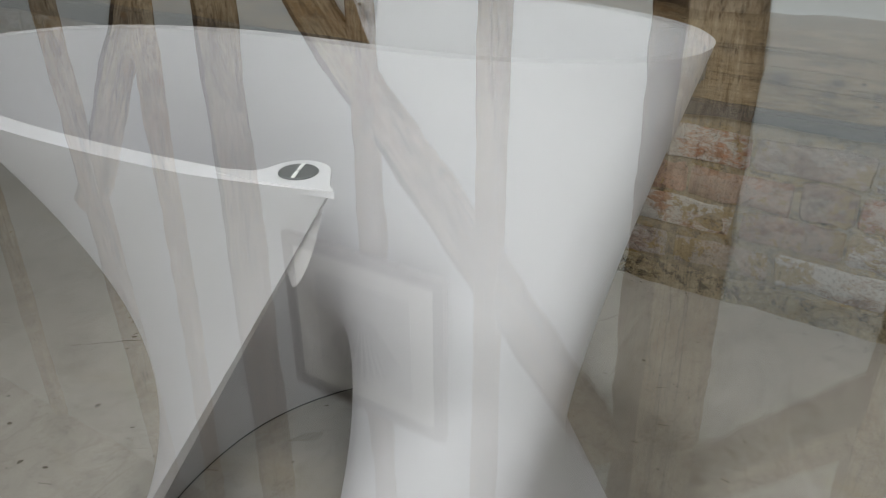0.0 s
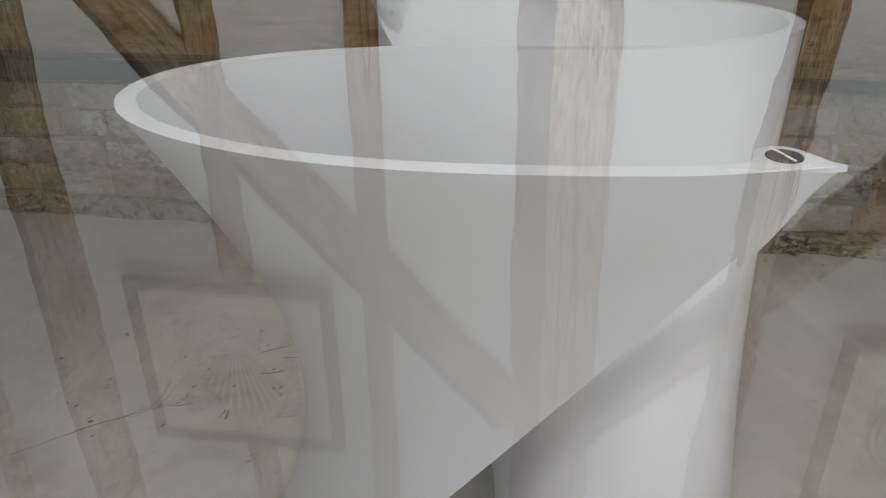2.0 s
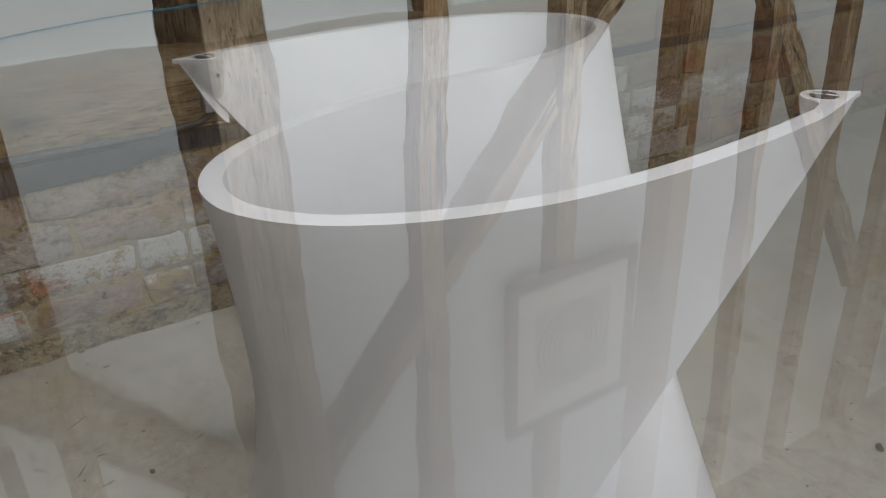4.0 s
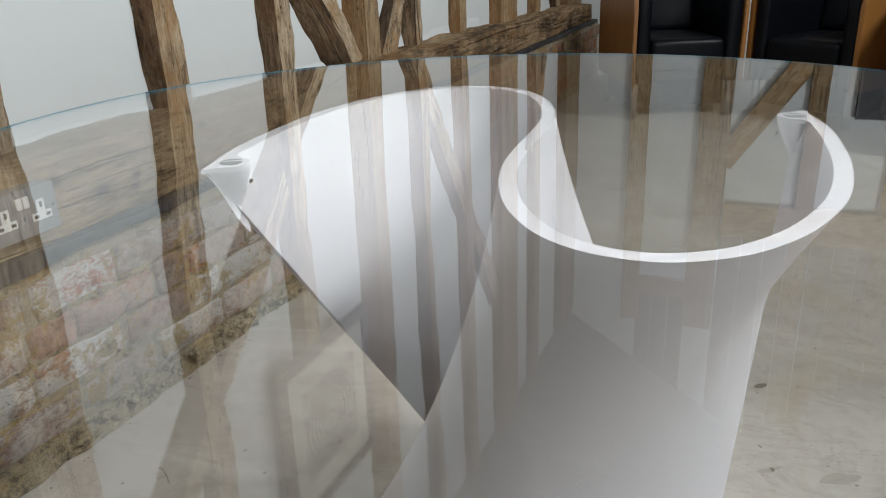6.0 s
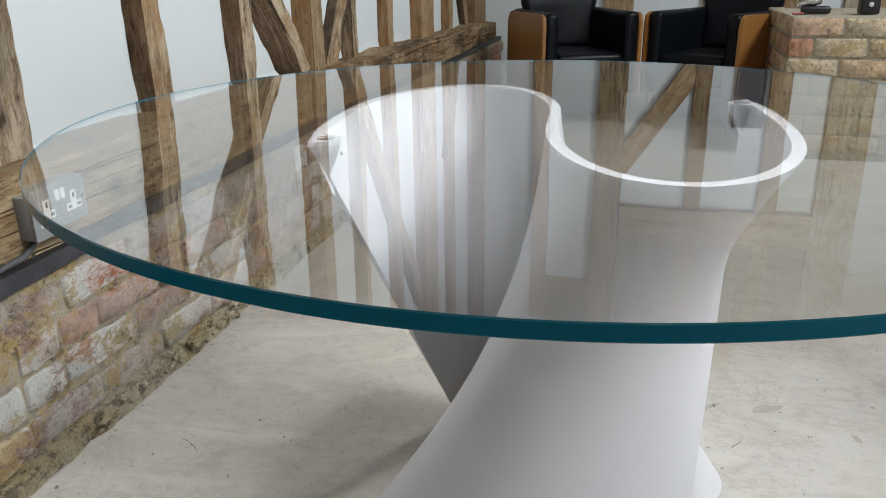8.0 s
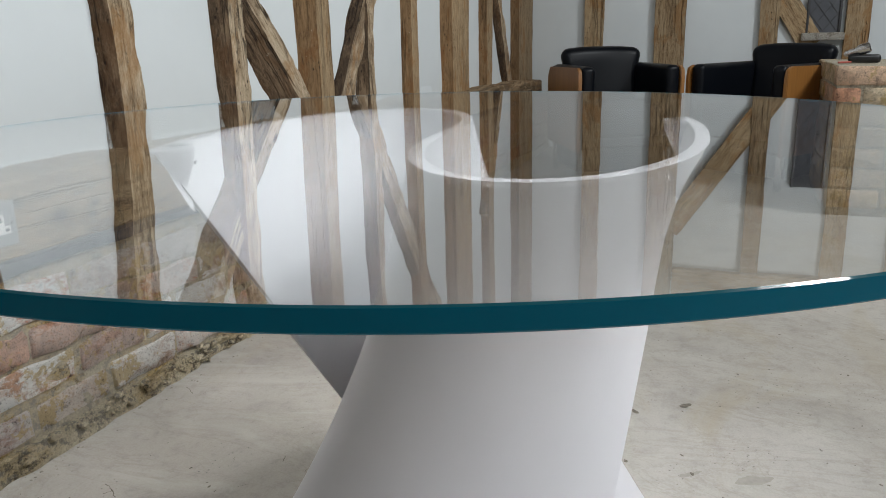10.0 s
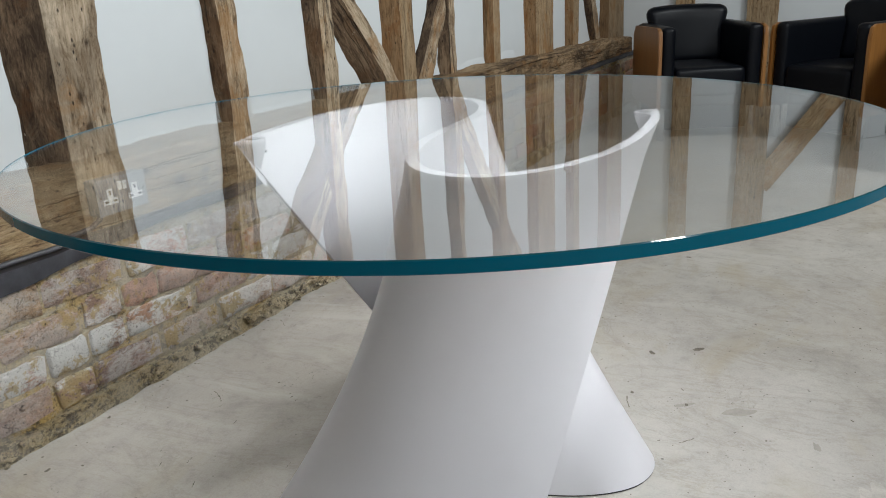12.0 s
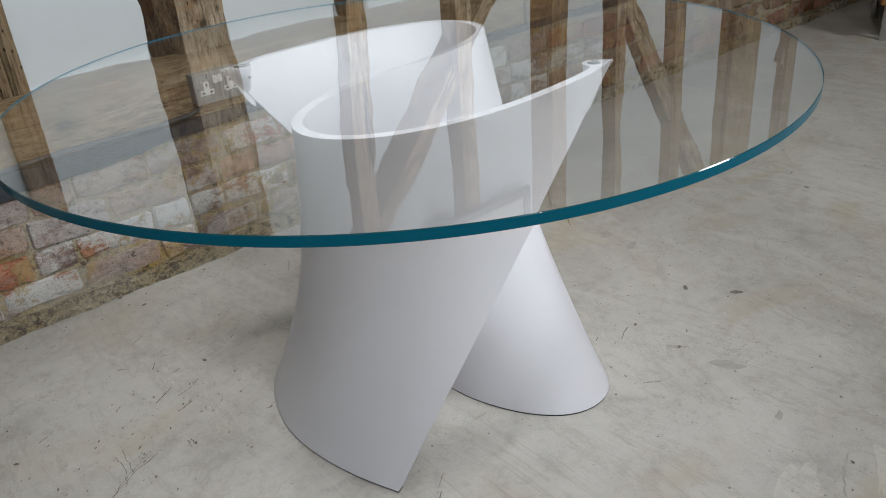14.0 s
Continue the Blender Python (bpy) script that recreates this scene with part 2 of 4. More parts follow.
def make_brick(name, stops, wash):
    """Old hand-made brick."""
    m, n, l, b = material(name)
    info = n.new("ShaderNodeObjectInfo")
    geo = n.new("ShaderNodeNewGeometry")
    v = geo.outputs["Position"]
    big, mid, fine = noise_tex(n, l, v, 14, 6, 0.65, 0.8), noise_tex(n, l, v, 60, 8, 0.8, 0.5), noise_tex(n, l, v, 230, 4, 0.75)
    c = ramp(n, l, info.outputs["Random"], stops)
    c = mix(n, l, 0.9, c, ramp(n, l, big, [(0.3, (0.68, 0.62, 0.60)), (0.65, (1.3, 1.2, 1.12))]), "MULTIPLY")
    c = mix(n, l, 0.9, c, ramp(n, l, mid, [(0.37, g(0.40)), (0.47, g(0.95)), (0.62, g(1.28))]), "MULTIPLY")
    # some bricks kept much of their limewash, some lost it
    own = n.new("ShaderNodeMath")
    own.operation, own.inputs[1].default_value = "MULTIPLY", 13.7
    l.new(info.outputs["Random"], own.inputs[0])
    frac = n.new("ShaderNodeMath")
    frac.operation = "FRACT"
    l.new(own.outputs[0], frac.inputs[0])
    keep = ramp(n, l, frac.outputs[0], [(0.12, g(0.28)), (0.75, g(1))])
    c = mix(n, l, mix(n, l, 1.0, limewash(n, l, wash), keep, "MULTIPLY"), c, (0.69, 0.672, 0.64))
    # smears of sandy mortar
    smear = mix(n, l, 0.4, noise_tex(n, l, v, 7.0, 4, 0.55, 0.5), noise_tex(n, l, v, 55, 6, 0.75, 0.5))
    c = mix(n, l, ramp(n, l, smear, [(0.54, g(0)), (0.565, g(0.75))]), c, (0.44, 0.32, 0.14))
    c = mix(n, l, ramp(n, l, fine, [(0.36, g(0.6)), (0.45, g(0))]), c, (0.12, 0.09, 0.07))
    # cracks and flaked edges
    vo = n.new("ShaderNodeTexVoronoi")
    vo.feature = "DISTANCE_TO_EDGE"
    vo.inputs["Scale"].default_value = 26
    warp = n.new("ShaderNodeTexNoise")
    warp.inputs["Scale"].default_value, warp.inputs["Detail"].default_value = 40, 5
    l.new(v, warp.inputs["Vector"])
    bent = n.new("ShaderNodeVectorMath")
    bent.operation, bent.inputs[1].default_value = "MULTIPLY_ADD", (0.05, 0.05, 0.05)
    l.new(warp.outputs["Color"], bent.inputs[0])
    l.new(v, bent.inputs[2])
    l.new(bent.outputs[0], vo.inputs["Vector"])
    some = ramp(n, l, big, [(0.36, g(0.45)), (0.42, g(0))])
    crack = mix(n, l, 1.0, ramp(n, l, vo.outputs["Distance"], [(0.02, g(1)), (0.07, g(0))]), some, "MULTIPLY")
    c = mix(n, l, crack, c, (0.075, 0.058, 0.045))
    # crumbled dark holes
    c = mix(n, l, ramp(n, l, mid, [(0.35, g(0.85)), (0.40, g(0))]), c, (0.055, 0.042, 0.035))
    l.new(c, b.inputs["Base Color"])
    b.inputs["Roughness"].default_value = 0.92
    b.inputs["Specular IOR Level"].default_value = 0.15
    bump(n, l, b, mix(n, l, 1.0, mix(n, l, 0.35, mid, fine), mix(n, l, 1.0, crack, g(0.3), "MULTIPLY"), "SUBTRACT"), 1.0, 0.016)
    return m


def make_mortar(name, a, bb, dirt, wash=0.0):
    m, n, l, b = material(name)
    geo = n.new("ShaderNodeNewGeometry")
    v = geo.outputs["Position"]
    big, mid, fine = noise_tex(n, l, v, 3.5, 5, 0.6, 0.8), noise_tex(n, l, v, 38, 8, 0.8, 0.15), noise_tex(n, l, v, 180, 4, 0.75)
    c = ramp(n, l, big, [(0.38, a), (0.58, bb)])
    c = mix(n, l, ramp(n, l, mid, [(0.43, g(0.95)), (0.49, g(0))]), c, dirt)
    c = mix(n, l, 0.8, c, ramp(n, l, fine, [(0.38, g(0.55)), (0.58, g(1.15))]), "MULTIPLY")
    if wash:
        c = mix(n, l, limewash(n, l, wash), c, (0.52, 0.495, 0.445))
    l.new(c, b.inputs["Base Color"])
    b.inputs["Roughness"].default_value = 0.95
    b.inputs["Specular IOR Level"].default_value = 0.15
    bump(n, l, b, mix(n, l, 0.4, mid, fine), 1.0, 0.014)
    return m


def make_plain(name, col, rough=0.5, metal=0.0, spec=0.5, vary=0.06, scale=30, relief=0.0, coat=0.0):
    m, n, l, b = material(name)
    v = coords(n, l)
    f = noise_tex(n, l, v, scale, 5, 0.6)
    l.new(mix(n, l, 1.0, col, ramp(n, l, f, [(0.3, g(1 - vary)), (0.7, g(1 + vary))]), "MULTIPLY"), b.inputs["Base Color"])
    l.new(ramp(n, l, f, [(0.3, g(max(0.02, rough - 0.06))), (0.7, g(min(1, rough + 0.06)))]), b.inputs["Roughness"])
    b.inputs["Metallic"].default_value, b.inputs["Specular IOR Level"].default_value = metal, spec
    b.inputs["Coat Weight"].default_value = coat
    if relief:
        bump(n, l, b, f, 0.5, relief)
    return m


def make_glass(name, col, rough=0.0, ior=1.5):
    m, n, l, b = material(name)
    b.inputs["Base Color"].default_value = (*col, 1)
    b.inputs["Roughness"].default_value, b.inputs["IOR"].default_value = rough, ior
    b.inputs["Transmission Weight"].default_value = 1.0
    return m


def make_veneer(name):
    m, n, l, b = material(name)
    v = coords(n, l, (1, 1, 0.12))
    grain, slow = noise_tex(n, l, v, 60, 6, 0.6, 0.5), noise_tex(n, l, v, 7, 4, 0.5)
    c = ramp(n, l, slow, [(0.3, (0.22, 0.092, 0.022)), (0.7, (0.31, 0.14, 0.037))])
    c = mix(n, l, 0.8, c, ramp(n, l, grain, [(0.3, g(0.8)), (0.65, g(1.08))]), "MULTIPLY")
    l.new(c, b.inputs["Base Color"])
    b.inputs["Roughness"].default_value = 0.38
    bump(n, l, b, grain, 0.15, 0.001)
    return m


CONCRETE = make_concrete()
PLASTER = make_plaster("lime_plaster", (0.725, 0.765, 0.785))
SHADE = make_plaster("plain_dull_brown", (0.26, 0.22, 0.18))
DULL_CEILING = make_plaster("dull_ceiling_boards", (0.24, 0.225, 0.203))
OAK = make_timber("weathered_oak", (0.13, 0.08, 0.045), (0.39, 0.30, 0.205), (0.57, 0.475, 0.36), 0.6)
OAK_CLEAN = make_timber("sawn_oak", (0.20, 0.125, 0.068), (0.37, 0.265, 0.16), (0.46, 0.35, 0.225), 0.15)
OAK_GREY = make_timber("pale_sill_oak", (0.11, 0.066, 0.034), (0.29, 0.205, 0.115), (0.41, 0.315, 0.205), 0.25,
                       ((4.258, 0.0115, 0.013), (4.35, 0.03, 0.006), (4.36, 0.005, 0.006), (4.43, 0.02, 0.005), (4.15, -0.035, 0.006), (3.62, 0.0, 0.012), (4.9, 0.02, 0.012)))
# sawn oak lightened in colour, for the bright light on one east stud
LIT_OAK = make_timber("lit_sawn_oak", (0.40, 0.33, 0.24), (0.55, 0.48, 0.37), (0.62, 0.56, 0.45), 0.1)
POST_OAK = make_timber("weathered_post_oak", (0.12, 0.075, 0.042), (0.42, 0.33, 0.235), (0.60, 0.51, 0.40), 0.5,
                       ((0.20, 0.035, 0.009), (0.125, 0.045, 0.011), (0.33, 0.08, 0.004), (0.16, 0.10, 0.004)))
# darker oaks for one side of a timber, its shade put into the colour
SHADED_SIDE = make_timber("shaded_side_oak", (0.028, 0.017, 0.011), (0.105, 0.068, 0.042), (0.20, 0.14, 0.09), 0.7)
SHADED_SAWN_SIDE = make_timber("shaded_sawn_oak", (0.09, 0.05, 0.025), (0.20, 0.12, 0.06), (0.27, 0.17, 0.09), 0.15)
OAK_GNARLED = make_timber("gnarled_oak", (0.055, 0.034, 0.02), (0.22, 0.15, 0.085), (0.38, 0.28, 0.18), 0.7)
BROWN_BRICK = make_brick("bare_brown_brick", [(0.0, (0.34, 0.14, 0.08)), (0.25, (0.27, 0.17, 0.11)), (0.5, (0.32, 0.23, 0.15)), (0.75, (0.22, 0.14, 0.10)), (1.0, (0.37, 0.18, 0.11))], 0.25)
BRICK = make_brick("limewashed_brick", [(0.0, (0.46, 0.155, 0.075)), (0.12, (0.42, 0.21, 0.13)), (0.24, (0.38, 0.27, 0.20)), (0.42, (0.31, 0.225, 0.20)),
                                        (0.60, (0.40, 0.31, 0.245)), (0.80, (0.26, 0.20, 0.195)), (1.0, (0.42, 0.31, 0.20))], 1.0)
PIER_BRICK = make_brick("pier_brick", [(0.0, (0.50, 0.27, 0.18)), (0.14, (0.57, 0.46, 0.31)), (0.85, (0.60, 0.52, 0.37)), (1.0, (0.52, 0.30, 0.20))], 0.12)
MORTAR = make_mortar("sandy_lime_mortar", (0.43, 0.29, 0.105), (0.40, 0.315, 0.19), (0.13, 0.098, 0.06), 0.45)
RUBBLE = make_mortar("crumbling_mortar", (0.30, 0.225, 0.12), (0.42, 0.35, 0.235), (0.095, 0.077, 0.055), 0.2)
PIER_MORTAR = make_mortar("pier_mortar", (0.43, 0.38, 0.29), (0.48, 0.43, 0.34), (0.30, 0.25, 0.19))
SLATE = make_plain("dark_flashing", (0.034, 0.034, 0.040), 0.5, 0.0, 0.4, 0.5, 14, 0.006)
WHITE_SHELL = make_plain("satin_white_lacquer", (0.60, 0.588, 0.612), 0.38, 0.0, 0.4, 0.012, 6)
GLASS = make_glass("clear_glass", (0.985, 0.995, 0.99))
PALE_EDGE = make_plain("polished_glass_arris", (0.01, 0.085, 0.11), 0.08, 0.0, 0.6, 0.05, 5)
GLASS_EDGE = make_plain("teal_glass_edge", (0.0, 0.125, 0.20), 0.16, 0.0, 0.2, 0.1, 5)
STEEL = make_plain("brushed_steel", (0.34, 0.34, 0.34), 0.28, 1.0, 0.5, 0.1, 60)
DISC_GREY = make_plain("dark_grey_disc", (0.055, 0.056, 0.058), 0.5, 0.0, 0.3, 0.15, 80)
CHROME = make_plain("satin_chrome", (0.62, 0.62, 0.63), 0.22, 1.0, 0.5, 0.04, 40)
LEATHER = make_plain("black_leather", (0.004, 0.005, 0.0075), 0.36, 0.0, 0.16, 0.2, 180, 0.0008)
VENEER = make_veneer("orange_cherry_veneer")
SOCKET_GREY = make_plain("grey_enamel", (0.26, 0.265, 0.275), 0.42, 0.2, 0.5, 0.05, 50)
SOCKET_WHITE = make_plain("white_plastic", (0.80, 0.80, 0.78), 0.35, 0.0, 0.5, 0.02)
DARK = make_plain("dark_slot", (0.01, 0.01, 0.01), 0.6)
CABLE = make_plain("dark_cable", (0.05, 0.05, 0.055), 0.5)


# ---- mesh helpers ----
def mesh_from(bm, name):
    me = bpy.data.meshes.new(name)
    bmesh.ops.recalc_face_normals(bm, faces=bm.faces)
    bm.to_mesh(me)
    bm.free()
    return me


def smooth(me, angle=40):
    me.shade_smooth()
    me.set_sharp_from_angle(angle=radians(angle))


def part(name, bm, mat, parent=None, label="", at=None, flat=False):
    """One mesh object, from a bmesh or a mesh, under a thing or a part."""
    me = bm if isinstance(bm, bpy.types.Mesh) else mesh_from(bm, name)
    if not me.materials:
        me.materials.append(mat)
    if not flat:
        smooth(me)
    ob = new(name, me)
    if parent is not None:
        ob.parent = parent
    if at is not None:
        ob.matrix_basis = at
    if label:
        tagged(ob, label)
    return ob


def thing(name, m, label, category, group="", kind=""):
    ob = new(name)
    ob.matrix_basis = m
    return tagged(ob, label, category, group, kind)


def box(x0, x1, y0, y1, z0, z1, bevel=0.0, seg=2, bm=None):
    own = bm is None
    bm = bmesh.new() if own else bm
    r = bmesh.ops.create_cube(bm, size=1.0, matrix=Matrix.LocRotScale(((x0 + x1) / 2, (y0 + y1) / 2, (z0 + z1) / 2), None, (x1 - x0, y1 - y0, z1 - z0)))
    if bevel:
        edges = list({e for v in r["verts"] for e in v.link_edges})
        bmesh.ops.bevel(bm, geom=edges, offset=bevel, segments=seg, affect="EDGES", profile=0.5)
    return bm


def tube(points, radius, sides=10, bm=None):
    """A round bar through points."""
    bm = bm or bmesh.new()
    pts = [Vector(p) for p in points]
    rings = []
    for i, p in enumerate(pts):
        d = (pts[min(i + 1, len(pts) - 1)] - pts[max(i - 1, 0)]).normalized()
        q = d.to_track_quat("Z", "Y")
        rings.append([bm.verts.new(p + q @ Vector((radius * math.cos(a), radius * math.sin(a), 0))) for a in (2 * math.pi * k / sides for k in range(sides))])
    for a, b in zip(rings, rings[1:]):
        for k in range(sides):
            bm.faces.new((a[k], a[(k + 1) % sides], b[(k + 1) % sides], b[k]))
    bm.faces.new(rings[0][::-1])
    bm.faces.new(rings[-1])
    return bm


def lathe(profile, sides=32, bm=None):
    """A turned body from (radius, height) pairs, closed at both ends."""
    bm = bm or bmesh.new()
    rings = [[bm.verts.new((r * math.cos(a), r * math.sin(a), z)) for a in (2 * math.pi * k / sides for k in range(sides))] for r, z in profile]
    for a, b in zip(rings, rings[1:]):
        for k in range(sides):
            bm.faces.new((a[k], a[(k + 1) % sides], b[(k + 1) % sides], b[k]))
    bm.faces.new(rings[0][::-1])
    bm.faces.new(rings[-1])
    return bm


def timber(name, mat, parent, p0, p1, width, depth, front, seed, bow=0.0, rough=0.012, taper=1.0, waney=0.0, label="", axis="x", facet=0.0, side=None, curve=0.0):
    """A hewn post, brace or beam in the plane of a wall, from p0 to p1 (along the wall, height); front: where its face
    stands.
    facet: the share of its width that a waney side face takes, with shade put into its darker wood (below 0: on the
    other edge)."""
    a, b = Vector((p0[0], 0, p0[1])), Vector((p1[0], 0, p1[1]))
    d = b - a
    length, lean = d.length, math.atan2(d.x, d.z)
    steps = max(8, int(length / 0.028))
    w, h, f0 = width / 2, depth / 2, abs(facet)
    r = min(0.012, width * 0.08)
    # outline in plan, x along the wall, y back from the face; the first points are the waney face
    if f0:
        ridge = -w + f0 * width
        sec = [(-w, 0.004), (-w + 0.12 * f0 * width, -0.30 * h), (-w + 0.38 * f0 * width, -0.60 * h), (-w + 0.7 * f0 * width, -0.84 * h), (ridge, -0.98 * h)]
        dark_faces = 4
    else:
        ridge = -w + r
        sec = [(-w, 0.0), (-w, -h + r), (-w + 0.3 * r, -h + 0.3 * r), (ridge, -h)]
        dark_faces = 0
    sec += [(ridge + (w - r - ridge) * k / 6, -h) for k in range(1, 7)]
    sec += [(w - 0.3 * r, -h + 0.3 * r), (w, -h + r), (w, -0.3 * h), (w, h), (0, h), (-w, h)]
    flip = -1 if facet < 0 else 1
    around = len(sec)
    verts, faces, mats = [], [], []
    for i in range(steps + 1):
        f = i / steps
        z = f * length
        s = 1 + (taper - 1) * f
        shift = bow * math.sin(math.pi * f) + curve * math.sin(2.6 * math.pi * f + seed) + rough * noise.noise(Vector((seed * 3.1, z * 1.3, 9.0)))
        cuts = [waney * max(0.0, noise.noise(Vector((seed * 5.3 + q, 0, z * 2.1)))) + 0.35 * waney * abs(noise.noise(Vector((seed * 2.3 + q, 4, z * 9.0)))) for q in (7, 1)]
        for x, y in sec:
            x, y = flip * x * s, y
            c, sn = x / w, y / h
            p = Vector((x * 7 + seed * 7.7, y * 7, z * 2.2))
            grow = rough * (1.1 * noise.noise(p) + 0.6 * noise.noise(Vector((p.x * 3, p.y * 3, z * 9))) + 0.35 * noise.noise(Vector((p.x * 6, p.y * 6, z * 30))))
            x += c * grow - c * cuts[0 if c < 0 else 1]
            if y < 0.5 * h:
                y += sn * grow * 0.7
            verts.append((x + shift, y, z))
    for i in range(steps):
        for k in range(around):
            q = (k + 1) % around
            quad = (i * around + k, i * around + q, (i + 1) * around + q, (i + 1) * around + k)
            faces.append(quad[::flip])
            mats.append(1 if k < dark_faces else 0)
    faces.append(tuple(range(around))[::-flip])
    faces.append(tuple(steps * around + k for k in range(around))[::flip])
    mats += [0, 0]
    me = bpy.data.meshes.new(name)
    me.from_pydata(verts, [], faces)
    me.materials.append(mat)
    me.materials.append(side or SHADED_SIDE)
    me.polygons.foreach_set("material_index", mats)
    me.update()
    m = Matrix.Translation((p0[0], front + depth / 2, p0[1])) @ Matrix.Rotation(lean, 4, "Y")
    if axis == "y":
        m = Matrix.Translation((front + depth / 2, p0[0], p0[1])) @ Matrix.Rotation(radians(90), 4, "Z") @ Matrix.Rotation(lean, 4, "Y")
    return part(name, me, mat, parent, label, at=m)


def wall_with_holes(lo, hi, holes, thick0, thick1, swap=False):
    """A slab from lo to hi (along, height) between two depths, with rectangular openings (u0, u1, v0, v1) cut right through."""
    us = sorted({lo[0], hi[0], *(h[i] for h in holes for i in (0, 1))})
    vs = sorted({lo[1], hi[1], *(h[i] for h in holes for i in (2, 3))})
    solid = lambda i, j: 0 <= i < len(us) - 1 and 0 <= j < len(vs) - 1 and not any(
        h[0] <= (us[i] + us[i + 1]) / 2 <= h[1] and h[2] <= (vs[j] + vs[j + 1]) / 2 <= h[3] for h in holes)
    bm, made = bmesh.new(), {}

    def vert(u, v, w):
        if (u, v, w) not in made:
            made[u, v, w] = bm.verts.new((w, u, v) if swap == "x" else (u, v, w) if swap == "z" else (u, w, v))
        return made[u, v, w]

    for i in range(len(us) - 1):
        for j in range(len(vs) - 1):
            if not solid(i, j):
                continue
            a, b, c, d = us[i], us[i + 1], vs[j], vs[j + 1]
            for w in (thick0, thick1):
                bm.faces.new([vert(a, c, w), vert(b, c, w), vert(b, d, w), vert(a, d, w)])
            for (di, dj), (p, q) in {(-1, 0): ((a, c), (a, d)), (1, 0): ((b, c), (b, d)), (0, -1): ((a, c), (b, c)), (0, 1): ((a, d), (b, d))}.items():
                if not solid(i + di, j + dj):
                    bm.faces.new([vert(*p, thick0), vert(*q, thick0), vert(*q, thick1), vert(*p, thick1)])
    return bm


# ---- the room ----
WEST, EAST, SOUTH, NORTH, HIGH = -3.8, 5.15, -4.2, 0.86, 3.4

floor = tagged(part("floor", box(WEST - 0.2, EAST + 0.2, SOUTH - 0.2, NORTH + 0.2, -0.2, 0.0), CONCRETE, flat=True),
               "worn pale grey concrete floor with stains, pits and hairline cracks", "floor", kind="structure")
# added ceiling, not seen; its dark colour holds down bounced light
south_slope = wall_with_holes((WEST - 0.2, -0.3), (EAST + 0.2, 4.38), ROOF_LIGHTS, 0.0, 0.15, "z")
bmesh.ops.transform(south_slope, matrix=Matrix.Translation((0, EAVE_Y, EAVE_Z)) @ Matrix.Rotation(SLOPE, 4, "X"), verts=south_slope.verts)
north_slope = box(WEST - 0.2, EAST + 0.2, 0.0, 1.95, 0.0, 0.15)
bmesh.ops.transform(north_slope, matrix=Matrix.Translation((0, -0.62, 4.31)) @ Matrix.Rotation(-math.atan2(0.91, 1.5), 4, "X"), verts=north_slope.verts)
both = bpy.data.meshes.new("north_slope")
north_slope.to_mesh(both)
north_slope.free()
south_slope.from_mesh(both)
ceiling = tagged(part("ceiling", south_slope, DULL_CEILING, flat=True), "added dull ceiling of a pitched roof with openings, dark to hold down bounced light", "ceiling", kind="structure")
SOUTH_OPENING = (-2.95, -0.05, 0.65, 1.75)
# both walls are unseen; the dull brown limits how much light they bounce
wall_south = tagged(part("wall_south", wall_with_holes((WEST - 0.2, 0), (EAST + 0.2, 1.9), [SOUTH_OPENING], SOUTH - 0.2, SOUTH), SHADE, flat=True),
                    "unseen plain brown wall with a lamp opening, kept dull to limit bounce", "wall", kind="structure")
wall_west = tagged(part("wall_west", wall_with_holes((SOUTH, 0), (NORTH, 4.5), [(-3.95, -2.05, 0.75, 2.05)], WEST - 0.2, WEST, "x"), SHADE, flat=True),
                   "unseen plain brown wall with a lamp opening, kept dull to limit bounce", "wall", kind="structure")


def rough_slab(x0, x1, z0, z1, y0, y1, step, amp, seed, cut=None):
    """A slab whose front (at y0) is uneven; cut(x) gives its upper edge."""
    bm = bmesh.new()
    nx, nz = int((x1 - x0) / step), max(2, int((z1 - z0) / step))
    rows = []
    for j in range(nz + 1):
        row = []
        for i in range(nx + 1):
            x = x0 + (x1 - x0) * i / nx
            top = cut(x) if cut else z1
            z = z0 + (top - z0) * j / nz
            y = y0 + amp * (noise.noise(Vector((x * 4 + seed, z * 4, 1))) + 0.6 * noise.noise(Vector((x * 17 + seed, z * 17, 5))))
            row.append(bm.verts.new((x, y, z)))
        rows.append(row)
    for a, b in zip(rows, rows[1:]):
        for i in range(nx):
            bm.faces.new((a[i], a[i + 1], b[i + 1], b[i]))
    back0 = [bm.verts.new((v.co.x, y1, v.co.z)) for v in rows[0]]
    back1 = [bm.verts.new((v.co.x, y1, v.co.z)) for v in rows[-1]]
    for i in range(nx):
        bm.faces.new((rows[-1][i], rows[-1][i + 1], back1[i + 1], back1[i]))
        bm.faces.new((back0[i], back0[i + 1], rows[0][i + 1], rows[0][i]))
        bm.faces.new((back1[i], back1[i + 1], back0[i + 1], back0[i]))
    bm.faces.new([r[0] for r in rows] + [back1[0], back0[0]])
    bm.faces.new([back0[-1], back1[-1]] + [r[-1] for r in rows[::-1]])
    return bm


def sill_top(x):
    return 0.575 - 0.012 * max(0.0, x)


wall_north = tagged(part("wall_north", rough_slab(WEST, EAST, 0, HIGH, NORTH, NORTH + 0.2, 0.09, 0.006, 3.0), PLASTER),
                    "white plastered timber-framed barn wall above a brick plinth", "wall", kind="structure")

# sill beam, from the west end to the corner, in two lengths
timber("sill_beam", OAK_GREY, wall_north, (-3.8, 0.500), (1.55, 0.497), 0.165, 0.17, 0.705, 11, rough=0.009, label="thick pale oak sill beam")
